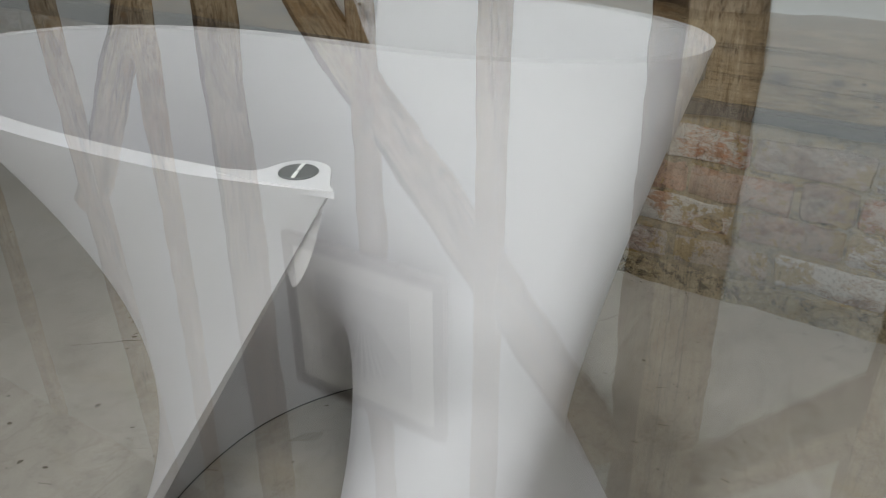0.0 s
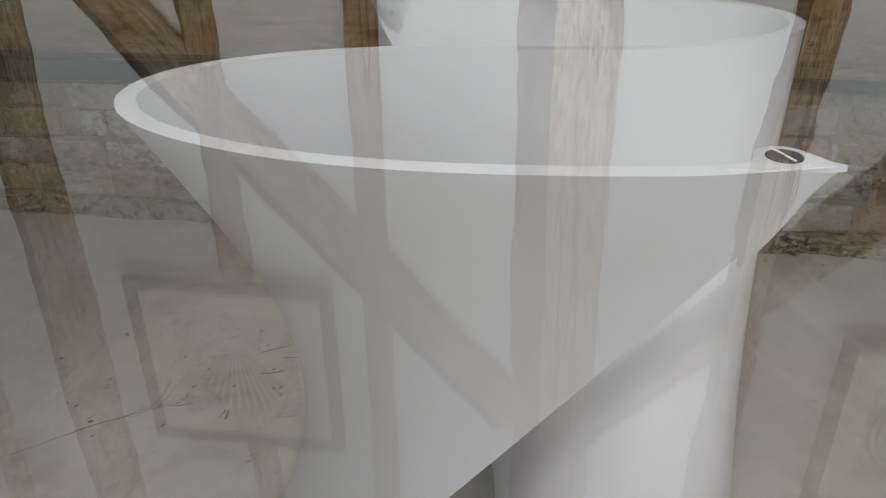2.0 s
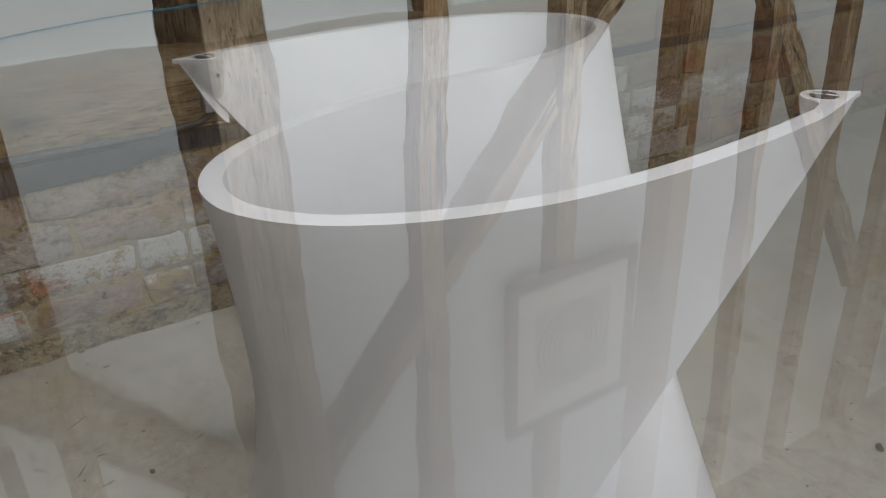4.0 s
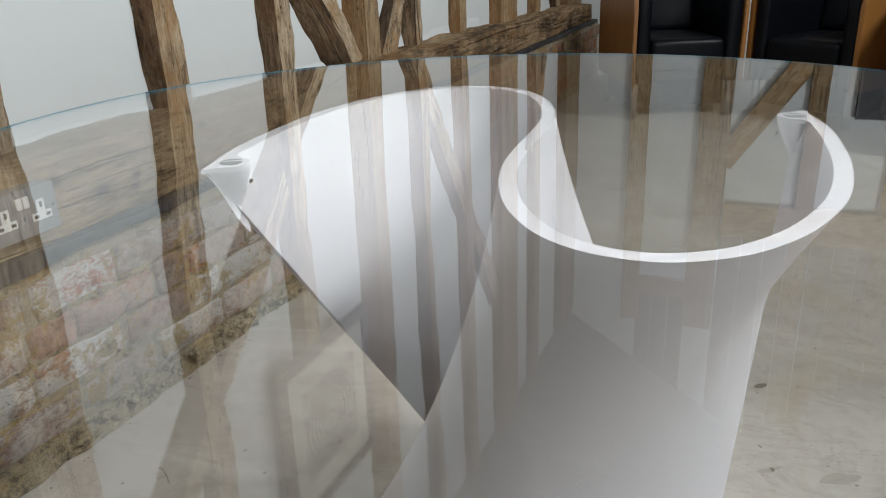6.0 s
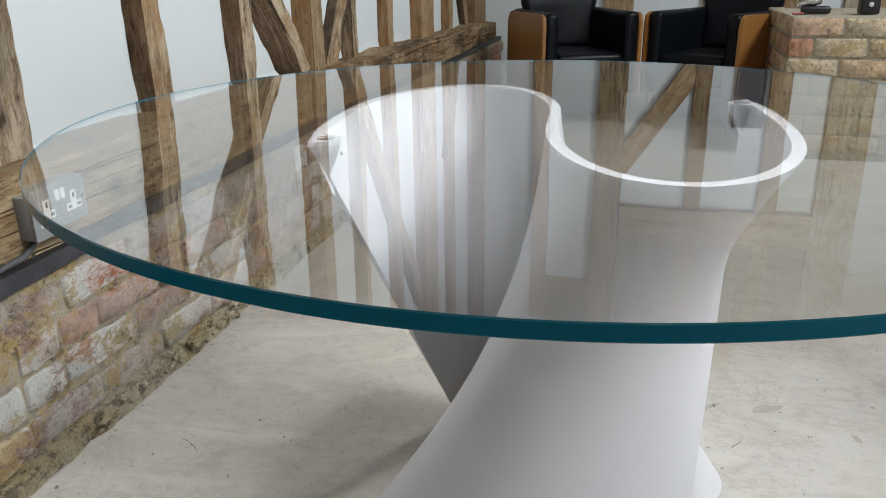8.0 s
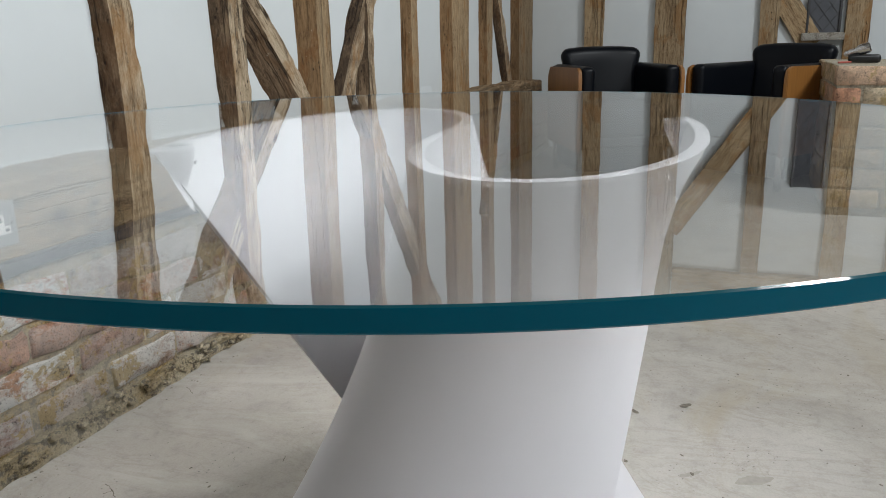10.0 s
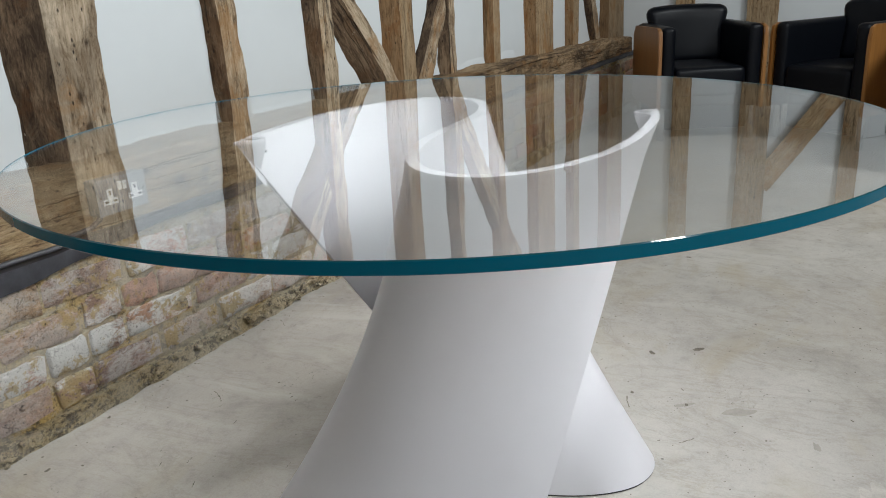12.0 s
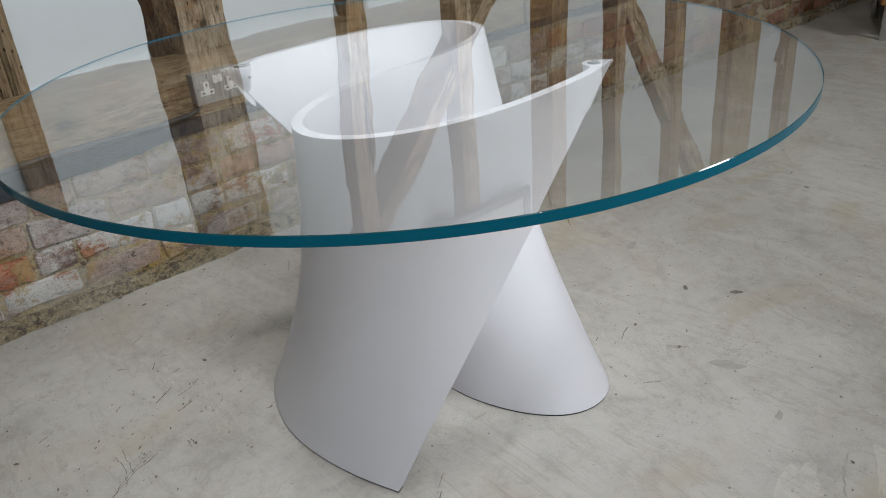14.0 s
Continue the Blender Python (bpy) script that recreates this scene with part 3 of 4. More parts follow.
timber("sill_beam", OAK_GNARLED, wall_north, (1.56, 0.492), (4.95, 0.455), 0.165, 0.17, 0.70, 12, rough=0.014, label="gnarled brown oak sill beam")

# posts: foot x, top x, width, wood, waney face, seed
POSTS = (
    (-3.05, -3.03, 0.16, OAK, 0.3, 1), (-2.26, -2.18, 0.18, OAK, 0.3, 2), (-1.62, -1.66, 0.09, OAK, 0.0, 3), (-1.29, -1.29, 0.22, OAK, 0.3, 4),
    (-0.70, -0.69, 0.11, OAK, 0.25, 5), (-0.25, -0.25, 0.08, OAK_CLEAN, 0.0, 6), (0.257, 0.275, 0.265, POST_OAK, 0.38, 7), (0.845, 0.80, 0.135, OAK, 0.22, 8),
    (1.335, 1.31, 0.125, OAK, 0.30, 9), (1.855, 1.83, 0.205, OAK_CLEAN, 0.48, 10), (2.27, 2.30, 0.135, OAK, 0.45, 13), (2.77, 2.80, 0.13, OAK_CLEAN, 0.3, 14),
    (3.43, 3.44, 0.38, OAK_CLEAN, 0.22, 15), (4.00, 4.02, 0.17, OAK_CLEAN, 0.3, 16), (4.88, 4.90, 0.50, OAK_CLEAN, 0.2, 17),
)
for foot, head, width, mat, facet, seed in POSTS:
    old = mat is not OAK_CLEAN
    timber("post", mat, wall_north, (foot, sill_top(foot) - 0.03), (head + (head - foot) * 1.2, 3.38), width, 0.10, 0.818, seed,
           rough=0.011 if old else 0.004, waney=0.038 if seed in (8, 13) else 0.016 if old else 0.004, facet=facet, side=SHADED_SIDE if old else SHADED_SAWN_SIDE, curve=0.012 if seed == 8 else 0.004 if old else 0.0)
# braces: foot, head (x, z), width
BRACES = (
    ((-1.02, 0.82), (0.17, 2.18), 0.19, 0.3, 21), ((1.76, 0.53), (0.36, 2.20), 0.185, 0.62, 22), ((2.00, 0.55), (3.25, 2.45), 0.155, 0.25, 23),
    ((4.52, 0.53), (3.95, 1.75), 0.16, 0.3, 24), ((-1.50, 0.72), (-2.25, 1.95), 0.20, 0.3, 25),
)
for foot, head, width, facet, seed in BRACES:
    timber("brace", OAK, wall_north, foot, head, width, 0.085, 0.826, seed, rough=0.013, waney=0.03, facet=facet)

# east wall with its own studs
wall_east = tagged(part("wall_east", box(EAST, EAST + 0.2, SOUTH, NORTH, 0, 4.5), PLASTER, flat=True),
                   "white plastered end wall with oak studs", "wall", kind="structure")
for foot, head, width, facet, seed in ((0.365, 0.35, 0.13, 0.0, 31), (-0.178, -0.168, 0.21, 0.25, 32), (-0.825, -0.815, 0.12, 0.3, 33), (-1.36, -1.36, 0.14, 0.5, 37),
                                       (-1.83, -1.85, 0.29, 0.0, 34), (-2.5, -2.5, 0.16, 0.2, 35)):
    timber("stud", LIT_OAK if seed == 34 else OAK_CLEAN, wall_east, (foot, 0.0), (head, 3.38), width, 0.06, EAST - 0.05, seed, rough=0.006, axis="y", facet=facet, side=SHADED_SAWN_SIDE)
timber("brace", OAK_CLEAN, wall_east, (-1.10, 0.74), (-0.24, 2.05), 0.15, 0.05, EAST - 0.042, 36, rough=0.006, axis="y", facet=0.35, side=SHADED_SIDE)

# tie beams with dark brown panels added over them, up into the gable
timber("tie_beam", OAK_CLEAN, wall_east, (-0.285, 2.47), (-1.69, 2.46), 0.25, 0.09, EAST - 0.075, 38, rough=0.007, axis="y")
timber("tie_beam", OAK_CLEAN, wall_east, (0.30, 3.08), (-0.075, 3.08), 0.15, 0.05, EAST - 0.045, 39, rough=0.005, axis="y")
for k in range(9):
    y1 = -0.285 - 0.155 * k
    part("gable_panel", box(EAST - 0.022, EAST - 0.002, y1 - 0.151, y1, 2.58, 4.3, 0.003, 1), SHADE, wall_east, "dark brown panel above the tie beam" if k == 0 else "")
for k in range(3):
    y1 = 0.30 - 0.125 * k
    part("gable_panel", box(EAST - 0.022, EAST - 0.002, y1 - 0.121, y1, 3.15, 4.3, 0.003, 1), SHADE, wall_east)

# ragged lower edge of the plaster, lapped over the beam's back
lip = rough_slab(WEST, 3.1, 0.555, 0.66, 0.850, 0.875, 0.012, 0.0015, 41.0)
for v in lip.verts:
    v.co.y = max(v.co.y, 0.850) + 0.022 * (v.co.z - 0.555) / 0.1
    if v.co.z < 0.58:
        v.co.z += 0.010 * noise.noise(Vector((v.co.x * 5, 3, 1))) + 0.010 * noise.noise(Vector((v.co.x * 31, 8, 1))) - 0.012 * max(0.0, v.co.x) + 0.018
part("plaster_edge", lip, PLASTER, wall_north, "ragged lower edge of the white plaster")


# ---- the table ----
CENTRE = Vector((0.1967, -0.2848, 0))
TOP_HALF = ((0.0, 0.0), (-0.057, 0.001), (-0.126, -0.002), (-0.189, -0.014), (-0.254, -0.036), (-0.309, -0.071), (-0.338, -0.110), (-0.347, -0.152),
            (-0.339, -0.188), (-0.315, -0.226), (-0.274, -0.260), (-0.225, -0.286), (-0.167, -0.307), (-0.088, -0.322), (0.003, -0.328), (0.106, -0.3265), (0.202, -0.315))
FOOT_HALF = ((0.0, 0.0), (0.004, 0.052), (0.002, 0.122), (-0.016, 0.202), (-0.043, 0.262), (-0.078, 0.307), (-0.121, 0.331), (-0.167, 0.334),
             (-0.212, 0.315), (-0.258, 0.264), (-0.301, 0.188), (-0.327, 0.102), (-0.333, 0.002), (-0.322, -0.098), (-0.300, -0.190))
TURN = Matrix.Rotation(radians(5.4), 3, "Z")


def s_curve(line, n):
    """An S in plan, from the south-east arm to the north-west arm, as n points evenly spaced."""
    pts = [Vector((x, y, 0)) for x, y in line]
    dense = []
    for i in range(len(pts) - 1):
        p0, p1, p2, p3 = pts[max(i - 1, 0)], pts[i], pts[i + 1], pts[min(i + 2, len(pts) - 1)]
        for k in range(12):
            t = k / 12
            dense.append(0.5 * ((2 * p1) + (p2 - p0) * t + (2 * p0 - 5 * p1 + 4 * p2 - p3) * t * t + (3 * p1 - p0 - 3 * p2 + p3) * t ** 3))
    dense.append(pts[-1])
    for _ in range(6):
        dense = [dense[0]] + [(a + 2 * b + c) / 4 for a, b, c in zip(dense, dense[1:], dense[2:])] + [dense[-1]]
    run = [0.0]
    for a, b in zip(dense, dense[1:]):
        run.append(run[-1] + (b - a).length)
    out, j = [], 0
    for i in range(n):
        s = run[-1] * i / (n - 1)
        while j < len(run) - 2 and run[j + 1] < s:
            j += 1
        f = (s - run[j]) / max(run[j + 1] - run[j], 1e-9)
        out.append(dense[j].lerp(dense[j + 1], f))
    return [CENTRE + TURN @ p for p in out]


RIM, SHELL = 0.7145, 0.0175


def build_table():
    table = thing("dining_table", Matrix.Translation(CENTRE), "round glass table on a white twisted S-shaped base", "table")
    inv = Matrix.Translation(-CENTRE)
    n, m = 221, 26
    # the loops mirror each other through the middle; the eastern one is a touch shallower
    top, foot = (s_curve(half[::-1] + tuple((-x * (1.0 if x > -0.12 else squeeze), -y) for x, y in half[1:]), n) for half, squeeze in ((TOP_HALF, 0.95), (FOOT_HALF, 1.0)))
    bm = bmesh.new()
    sides = ([], [])
    for j in range(m + 1):
        f = j / m
        line = [foot[i].lerp(top[i], f) for i in range(n)]
        for s, rows in zip((-1, 1), sides):
            row = []
            for i, p in enumerate(line):
                d = (line[min(i + 1, n - 1)] - line[max(i - 1, 0)]).normalized()
                ends = min(1.0, 0.30 + min(i, n - 1 - i) / 14)
                q = p + Vector((-d.y, d.x, 0)) * s * SHELL / 2 * (1 + (ends - 1) * f)
                row.append(bm.verts.new((q.x, q.y, 0.004 + (RIM - 0.004) * f)))
            rows.append(row)
    for s, rows in enumerate(sides):
        for a, b in zip(rows, rows[1:]):
            for i in range(n - 1):
                bm.faces.new((a[i], a[i + 1], b[i + 1], b[i]))
    lo, hi = sides
    for j in (0, m):
        for i in range(n - 1):
            bm.faces.new((lo[j][i], lo[j][i + 1], hi[j][i + 1], hi[j][i]))
    for i in (0, n - 1):
        for j in range(m):
            bm.faces.new((lo[j][i], lo[j + 1][i], hi[j + 1][i], hi[j][i]))
    bmesh.ops.recalc_face_normals(bm, faces=bm.faces)
    base = part("base", bm, WHITE_SHELL, table, "satin white twisted S-shaped shell", at=inv)
    # thin dark strip standing in for the shadow gap under the foot
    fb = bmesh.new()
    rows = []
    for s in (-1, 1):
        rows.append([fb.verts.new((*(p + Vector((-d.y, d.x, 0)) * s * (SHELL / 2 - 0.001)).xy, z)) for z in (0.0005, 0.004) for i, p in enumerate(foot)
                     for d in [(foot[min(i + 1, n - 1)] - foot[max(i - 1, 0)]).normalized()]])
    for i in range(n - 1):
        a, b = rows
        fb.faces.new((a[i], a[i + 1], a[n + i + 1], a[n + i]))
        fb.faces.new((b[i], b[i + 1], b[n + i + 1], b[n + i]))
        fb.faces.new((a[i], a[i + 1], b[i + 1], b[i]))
    part("foot_gap_shade", fb, DARK, table, "thin dark strip in place of the shadow gap under the foot", at=inv)
    # the two fixing lugs at the ends of the S, each a pointed pad that tapers into the shell
    for end, at in ((0, Vector((0.393, -0.5695, 0))), (-1, Vector((0.0, 0.0, 0)))):
        p, tip = at, top[end] - at
        out = (top[end] - top[6 if end == 0 else -7]).normalized()
        side = Vector((-out.y, out.x, 0)) * (1 if tip.dot(Vector((-out.y, out.x, 0))) < 0 else -1)
        down = foot[end] - top[end]
        lug = bmesh.new()
        edge = tip.dot(side)
        nose = tip.dot(out)
        round_pad = [out * (0.0205 * math.cos(a)) + side * (0.0205 * math.sin(a)) for a in (radians(x) for x in range(38, 178, 14))]
        point = [out * (nose + 0.003) + side * (edge - 0.0026), out * (nose - 0.004) + side * (edge + 0.006)]
        fillet = [-out * 0.0225 + side * -0.0005, -out * 0.028 + side * (edge + 0.0105), -out * 0.040 + side * (edge + 0.009), -out * 0.052 + side * (edge + 0.006),
                  -out * 0.050 + side * (edge + 0.001), -out * 0.02 + side * (edge - 0.003)]
        way, fall = down.normalized(), RIM / down.length

        def prism(outline, lift, depth_at, merge):
            rings = []
            for f in (0.0, 0.15, 0.3, 0.45, 0.6, 0.75, 0.88, 1.0):
                ring = []
                for o in outline:
                    depth = depth_at(o) * f
                    v = p + o - side * (o.dot(side) - edge) * merge * f ** 1.6
                    if depth > 0.006:
                        # keep within the shell's middle line at this height
                        h = 1 - depth / RIM
                        line = [foot[i].lerp(top[i], h) for i in (range(0, 40) if end == 0 else range(n - 1, n - 41, -1))]
                        i = min(range(40), key=lambda q: (line[q] - v).length_squared)
                        run = (line[max(i - 1, 0)] - line[min(i + 1, 39)]).normalized()
                        inner = Vector((-run.y, run.x, 0)) * (1 if Vector((-run.y, run.x, 0)).dot(side) > 0 else -1)
                        v += inner * max(0.0, 0.001 - (v - line[i]).dot(inner))
                    ring.append(lug.verts.new((v.x, v.y, RIM + lift - depth)))
                rings.append(ring)
            for a, b in zip(rings, rings[1:]):
                for i in range(len(a)):
                    k = (i + 1) % len(a)
                    lug.faces.new((a[i], a[k], b[k], b[i]))
            lug.faces.new(rings[0])
            lug.faces.new(rings[-1])

        # a thin pad that runs out into the rim, and under it a wedge cut along the slanting end of the shell
        prism(point + round_pad + fillet, 0.0005, lambda o: 0.0045, 0.0)
        prism([q * 0.985 for q in point + round_pad] + [-out * 0.0200 + side * (edge + 0.004), out * (nose - 0.01) + side * (edge + 0.002)], -0.002,
              lambda o: 0.003 + max(0.0, (o - tip).dot(way) - 0.012) * fall * 1.35, 0.97)
        lug_ob = part("fixing_lug", lug, WHITE_SHELL, table, "white pointed lug that holds the glass", at=inv)
        disc = part("fixing_disc", lathe([(0.0120, -0.004), (0.0127, 0.0), (0.0121, 0.0006), (0.003, 0.0008)], 28), DISC_GREY, lug_ob, "round dark grey fixing disc",
                    at=Matrix.Translation((p.x, p.y, RIM + 0.0009)))
        slot = box(-0.0011, 0.0011, 0.001, 0.0115, -0.0005, 0.0002)
        box(-0.0011, 0.0011, -0.0115, -0.001, -0.0005, 0.0002, 0, 2, slot)
        part("disc_slot", slot, SOCKET_WHITE, lug_ob, "pale slot across the disc", at=Matrix.Translation((p.x, p.y, RIM + 0.0019)) @ Matrix.Rotation(0.42, 4, "Z"))
        screw_at = p + side * 0.0198 - out * 0.003 + Vector((0, 0, RIM - 0.021))
        part("grub_screw", lathe([(0.0026, -0.002), (0.0026, 0.0006), (0.0016, 0.0008)], 14), STEEL, lug_ob, "small dark grub screw",
             at=Matrix.Translation(screw_at) @ side.to_track_quat("Z", "Y").to_matrix().to_4x4())
    # glass disc with a fine chamfer
    r, z0, z1 = 0.712, RIM + 0.0022, RIM + 0.0172
    gb = bmesh.new()
    sides_n = 256
    prof = [(r - 0.0012, z0), (r, z0 + 0.0012), (r, z1 - 0.0012), (r - 0.0012, z1)]
    rings = [[gb.verts.new((q * math.cos(2 * math.pi * k / sides_n), q * math.sin(2 * math.pi * k / sides_n), z)) for k in range(sides_n)] for q, z in prof]
    for a, b in zip(rings, rings[1:]):
        for k in range(sides_n):
            gb.faces.new((a[k], a[(k + 1) % sides_n], b[(k + 1) % sides_n], b[k])).material_index = 2 if b is rings[3] else 1
    gb.faces.new(rings[0][::-1])
    gb.faces.new(rings[-1])
    me = mesh_from(gb, "glass_top")
    me.materials.append(GLASS)
    me.materials.append(GLASS_EDGE)
    me.materials.append(PALE_EDGE)
    top_ob = part("glass_top", me, GLASS, table, "thick clear round glass with a polished teal edge", at=inv @ Matrix.Translation((0.194, -0.283, 0)), flat=True)
    top_ob.visible_shadow = False
    return table


build_table()


# ---- armchairs by the end wall ----
def cushion(x0, x1, y0, y1, z0, z1, r, puff=0.0):
    bm = box(x0, x1, y0, y1, z0, z1, r, 4)
    bmesh.ops.subdivide_edges(bm, edges=[e for e in bm.edges if e.calc_length() > 0.12], cuts=4, use_grid_fill=True)
    if puff:
        cx, cy, cz = (x0 + x1) / 2, (y0 + y1) / 2, (z0 + z1) / 2
        for v in bm.verts:
            u, w = (v.co.x - cx) / (x1 - x0) * 2, (v.co.y - cy) / (y1 - y0) * 2
            v.co.z += puff * (1 - u * u) * (1 - w * w) * (1 if v.co.z > cz else 0)
    return bm


def build_armchair():
    chair = thing("armchair", pose(0, 0, 0), "low black leather tub armchair with cherry veneer side panels", "armchair", "armchairs by the end wall")
    for s in (-1, 1):
        bm = bmesh.new()
        outline = [(-0.33, 0.185), (0.33, 0.185), (0.33, 0.60), (0.28, 0.655), (-0.29, 0.665), (-0.325, 0.650), (-0.335, 0.60)]
        rings = [[bm.verts.new((s * x, y, z)) for y, z in outline] for x in (0.285, 0.308)]
        bm.faces.new(rings[0])
        bm.faces.new(rings[1][::-1])
        for i in range(len(outline)):
            k = (i + 1) % len(outline)
            bm.faces.new((rings[0][i], rings[0][k], rings[1][k], rings[1][i]))
        bmesh.ops.bevel(bm, geom=list(bm.edges), offset=0.004, segments=2, affect="EDGES")
        part("side_panel", bm, VENEER, chair, "orange cherry veneer side panel")
        part("arm", cushion(*sorted((s * 0.205, s * 0.285)), -0.325, 0.30, 0.192, 0.67, 0.028), LEATHER, chair)
    part("seat_base", cushion(-0.205, 0.205, -0.27, 0.28, 0.195, 0.258, 0.015), LEATHER, chair)
    # added black box, standing in for the deep shade under the seat
    part("under_shade_box", box(-0.262, 0.262, -0.20, 0.29, 0.05, 0.192, 0.01), LEATHER, chair)
    part("seat_cushion", cushion(-0.203, 0.203, -0.325, 0.16, 0.26, 0.437, 0.032, 0.016), LEATHER, chair, "black leather seat cushion")
    back = cushion(-0.235, 0.235, -0.055, 0.055, 0.0, 0.365, 0.052)
    for v in back.verts:
        v.co.y += 0.03 * (v.co.x / 0.235) ** 2 * -1
        v.co.x *= 0.95 + 0.17 * max(0.0, v.co.z - 0.20) / 0.165
        v.co.z -= 0.02 * abs(v.co.x / 0.25) ** 3 * (1 if v.co.z > 0.2 else 0)
    part("backrest", back, LEATHER, chair, "curved black leather backrest", at=Matrix.Translation((0, 0.215, 0.41)) @ Matrix.Rotation(radians(-9), 4, "X"))
    part("back_panel", cushion(-0.284, 0.284, 0.285, 0.325, 0.19, 0.66, 0.015), LEATHER, chair)
    for x in (-0.265, 0.265):
        for y in (-0.27, 0.26):
            part("leg", lathe([(0.019, 0.0), (0.021, 0.003), (0.021, 0.194)], 20), CHROME, chair, "satin chrome tube leg", at=Matrix.Translation((x, y, 0)))
    return chair


armchair = build_armchair()
armchair.matrix_basis = pose(4.015, 0.055, 0, 0, 0, -62.7)
copy_thing(armchair, pose(4.03, -0.812, 0, 0, 0, -123.2))


# ---- double wall socket ----
def build_socket():
    so = thing("wall_socket", Matrix.Translation((0.242, 0.6665, 0.507)), "grey metal-clad double switched socket with white inserts, on the sill beam", "socket")
    part("back_box", box(-0.073, 0.073, 0.006, 0.044, -0.043, 0.043, 0.004), SOCKET_GREY, so)
    part("face_plate", box(-0.074, 0.074, 0.0, 0.006, -0.044, 0.044, 0.0025), SOCKET_GREY, so, "grey enamelled face plate")
    for s in (-1, 1):
        cx = s * 0.037
        tee = box(cx - 0.021, cx + 0.021, -0.0012, 0.002, -0.0195, -0.0045, 0.0008, 1)
        box(cx - 0.0085, cx + 0.0085, -0.0014, 0.002, -0.010, 0.0185, 0.0008, 1, tee)
        ins = part("pin_insert", tee, SOCKET_WHITE, so, "white plastic pin insert")
        for x, z, w, h in ((0, 0.009, 0.0055, 0.010), (-0.0125, -0.012, 0.009, 0.0055), (0.0125, -0.012, 0.009, 0.0055)):
            part("pin_slot", box(cx + x - w / 2, cx + x + w / 2, -0.0019, 0.0, z - h / 2, z + h / 2), DARK, ins)
        rk = box(s * 0.0075 - 0.0065, s * 0.0075 + 0.0065, -0.004, 0.002, 0.010, 0.031, 0.0015, 1)
        part("rocker_switch", rk, SOCKET_WHITE, so, "white rocker switch")
        part("screw", lathe([(0.0032, -0.0008), (0.0032, 0.001)], 12), STEEL, so, at=Matrix.Translation((s * 0.063, 0.0, 0.0)) @ Matrix.Rotation(radians(90), 4, "X"))
    return so


build_socket()
cable = tube([(0.20, 0.700, 0.468), (0.185, 0.694, 0.452), (0.15, 0.688, 0.440), (0.05, 0.688, 0.434)] + [(-0.2 * k, 0.690 + 0.004 * math.sin(k * 1.7), 0.433 + 0.005 * math.sin(k * 2.3)) for k in range(1, 18)], 0.0065, 10)
tagged(part("cable", cable, CABLE), "thin dark cable along the sill beam to the socket", "cable")


# ---- framed pictures on the timber wall ----
FRAME_GREY = make_plain("grey_brown_frame", (0.085, 0.075, 0.065), 0.5, 0, 0.3, 0.15, 40)
MAT_BOARD = make_plain("cream_mat_board", (0.70, 0.68, 0.62), 0.9, 0, 0.2, 0.02)
PAPER = make_plain("pale_grey_paper", (0.50, 0.49, 0.46), 0.9, 0, 0.2, 0.06, 14)
RING_INK = make_plain("faded_ring_ink", (0.23, 0.225, 0.215), 0.8, 0, 0.2, 0.2, 30)
INK = make_plain("grey_ink", (0.155, 0.15, 0.15), 0.8, 0, 0.2, 0.2, 30)


def ring_band(r0, r1, squash=1.0, start=0.0, end=360.0, cx=0.0, cz=0.0, n=64):
    bm = bmesh.new()
    rows = []
    for r in (r0, r1):
        rows.append([bm.verts.new((cx + r * math.cos(radians(start + (end - start) * k / n)), 0, cz + r * squash * math.sin(radians(start + (end - start) * k / n)))) for k in range(n + 1)])
    for k in range(n):
        bm.faces.new((rows[0][k], rows[0][k + 1], rows[1][k + 1], rows[1][k]))
    return bm


def build_picture(x0, x1, z0, z1, label, kind_of):
    cx, cz, w, h = (x0 + x1) / 2, (z0 + z1) / 2, (x1 - x0) / 2, (z1 - z0) / 2
    pic = thing("framed_picture", Matrix.Translation((cx, 0.790, cz)), label, "picture", "framed pictures on the timber wall")
    t = 0.040
    for a in ((-w, w, h - t, h), (-w, w, -h, -h + t), (-w, -w + t, -h + t, h - t), (w - t, w, -h + t, h - t)):
        part("frame_bar", box(a[0], a[1], 0.0, 0.032, a[2], a[3], 0.005, 2), FRAME_GREY, pic, "grey-brown wooden frame bar")
    part("mat_board", box(-w + t, w - t, 0.012, 0.018, -h + t, h - t), MAT_BOARD, pic, "cream mat board")
    part("back_board", box(-w + 0.01, w - 0.01, 0.020, 0.034, -h + 0.01, h - 0.01), FRAME_GREY, pic)
    q = w * 0.60
    part("print", box(-q, q, 0.0095, 0.012, -q, q), PAPER, pic, "pale paper print")
    if kind_of == "rings":
        for k in range(5):
            r = 0.165 - 0.024 * k
            part("ink_ring", ring_band(r - 0.009, r, 1.0, 20 * k, 330 + 25 * k), RING_INK, pic, at=Matrix.Translation((0, 0.0085, 0)), flat=True)
    else:
        for k in range(13):
            a = radians(-38 + 76 * k / 12)
            bm = bmesh.new()
            far = 0.275 - 0.045 * ((k - 6) / 6) ** 2
            p0, p1 = Vector((0.05 * math.sin(a), 0, 0.05 * math.cos(a))), Vector((far * math.sin(a), 0, far * math.cos(a)))
            s = Vector((math.cos(a), 0, -math.sin(a)))
            bm.faces.new([bm.verts.new(v) for v in (p0 - s * 0.0016, p0 + s * 0.0016, p1 + s * 0.0092, p1 + s * 0.004 + (p1 - p0) * 0.025, p1 - s * 0.004 + (p1 - p0) * 0.025, p1 - s * 0.0092)])
            part("ink_ray", bm, INK, pic, at=Matrix.Translation((0, 0.0085, -0.115)), flat=True)


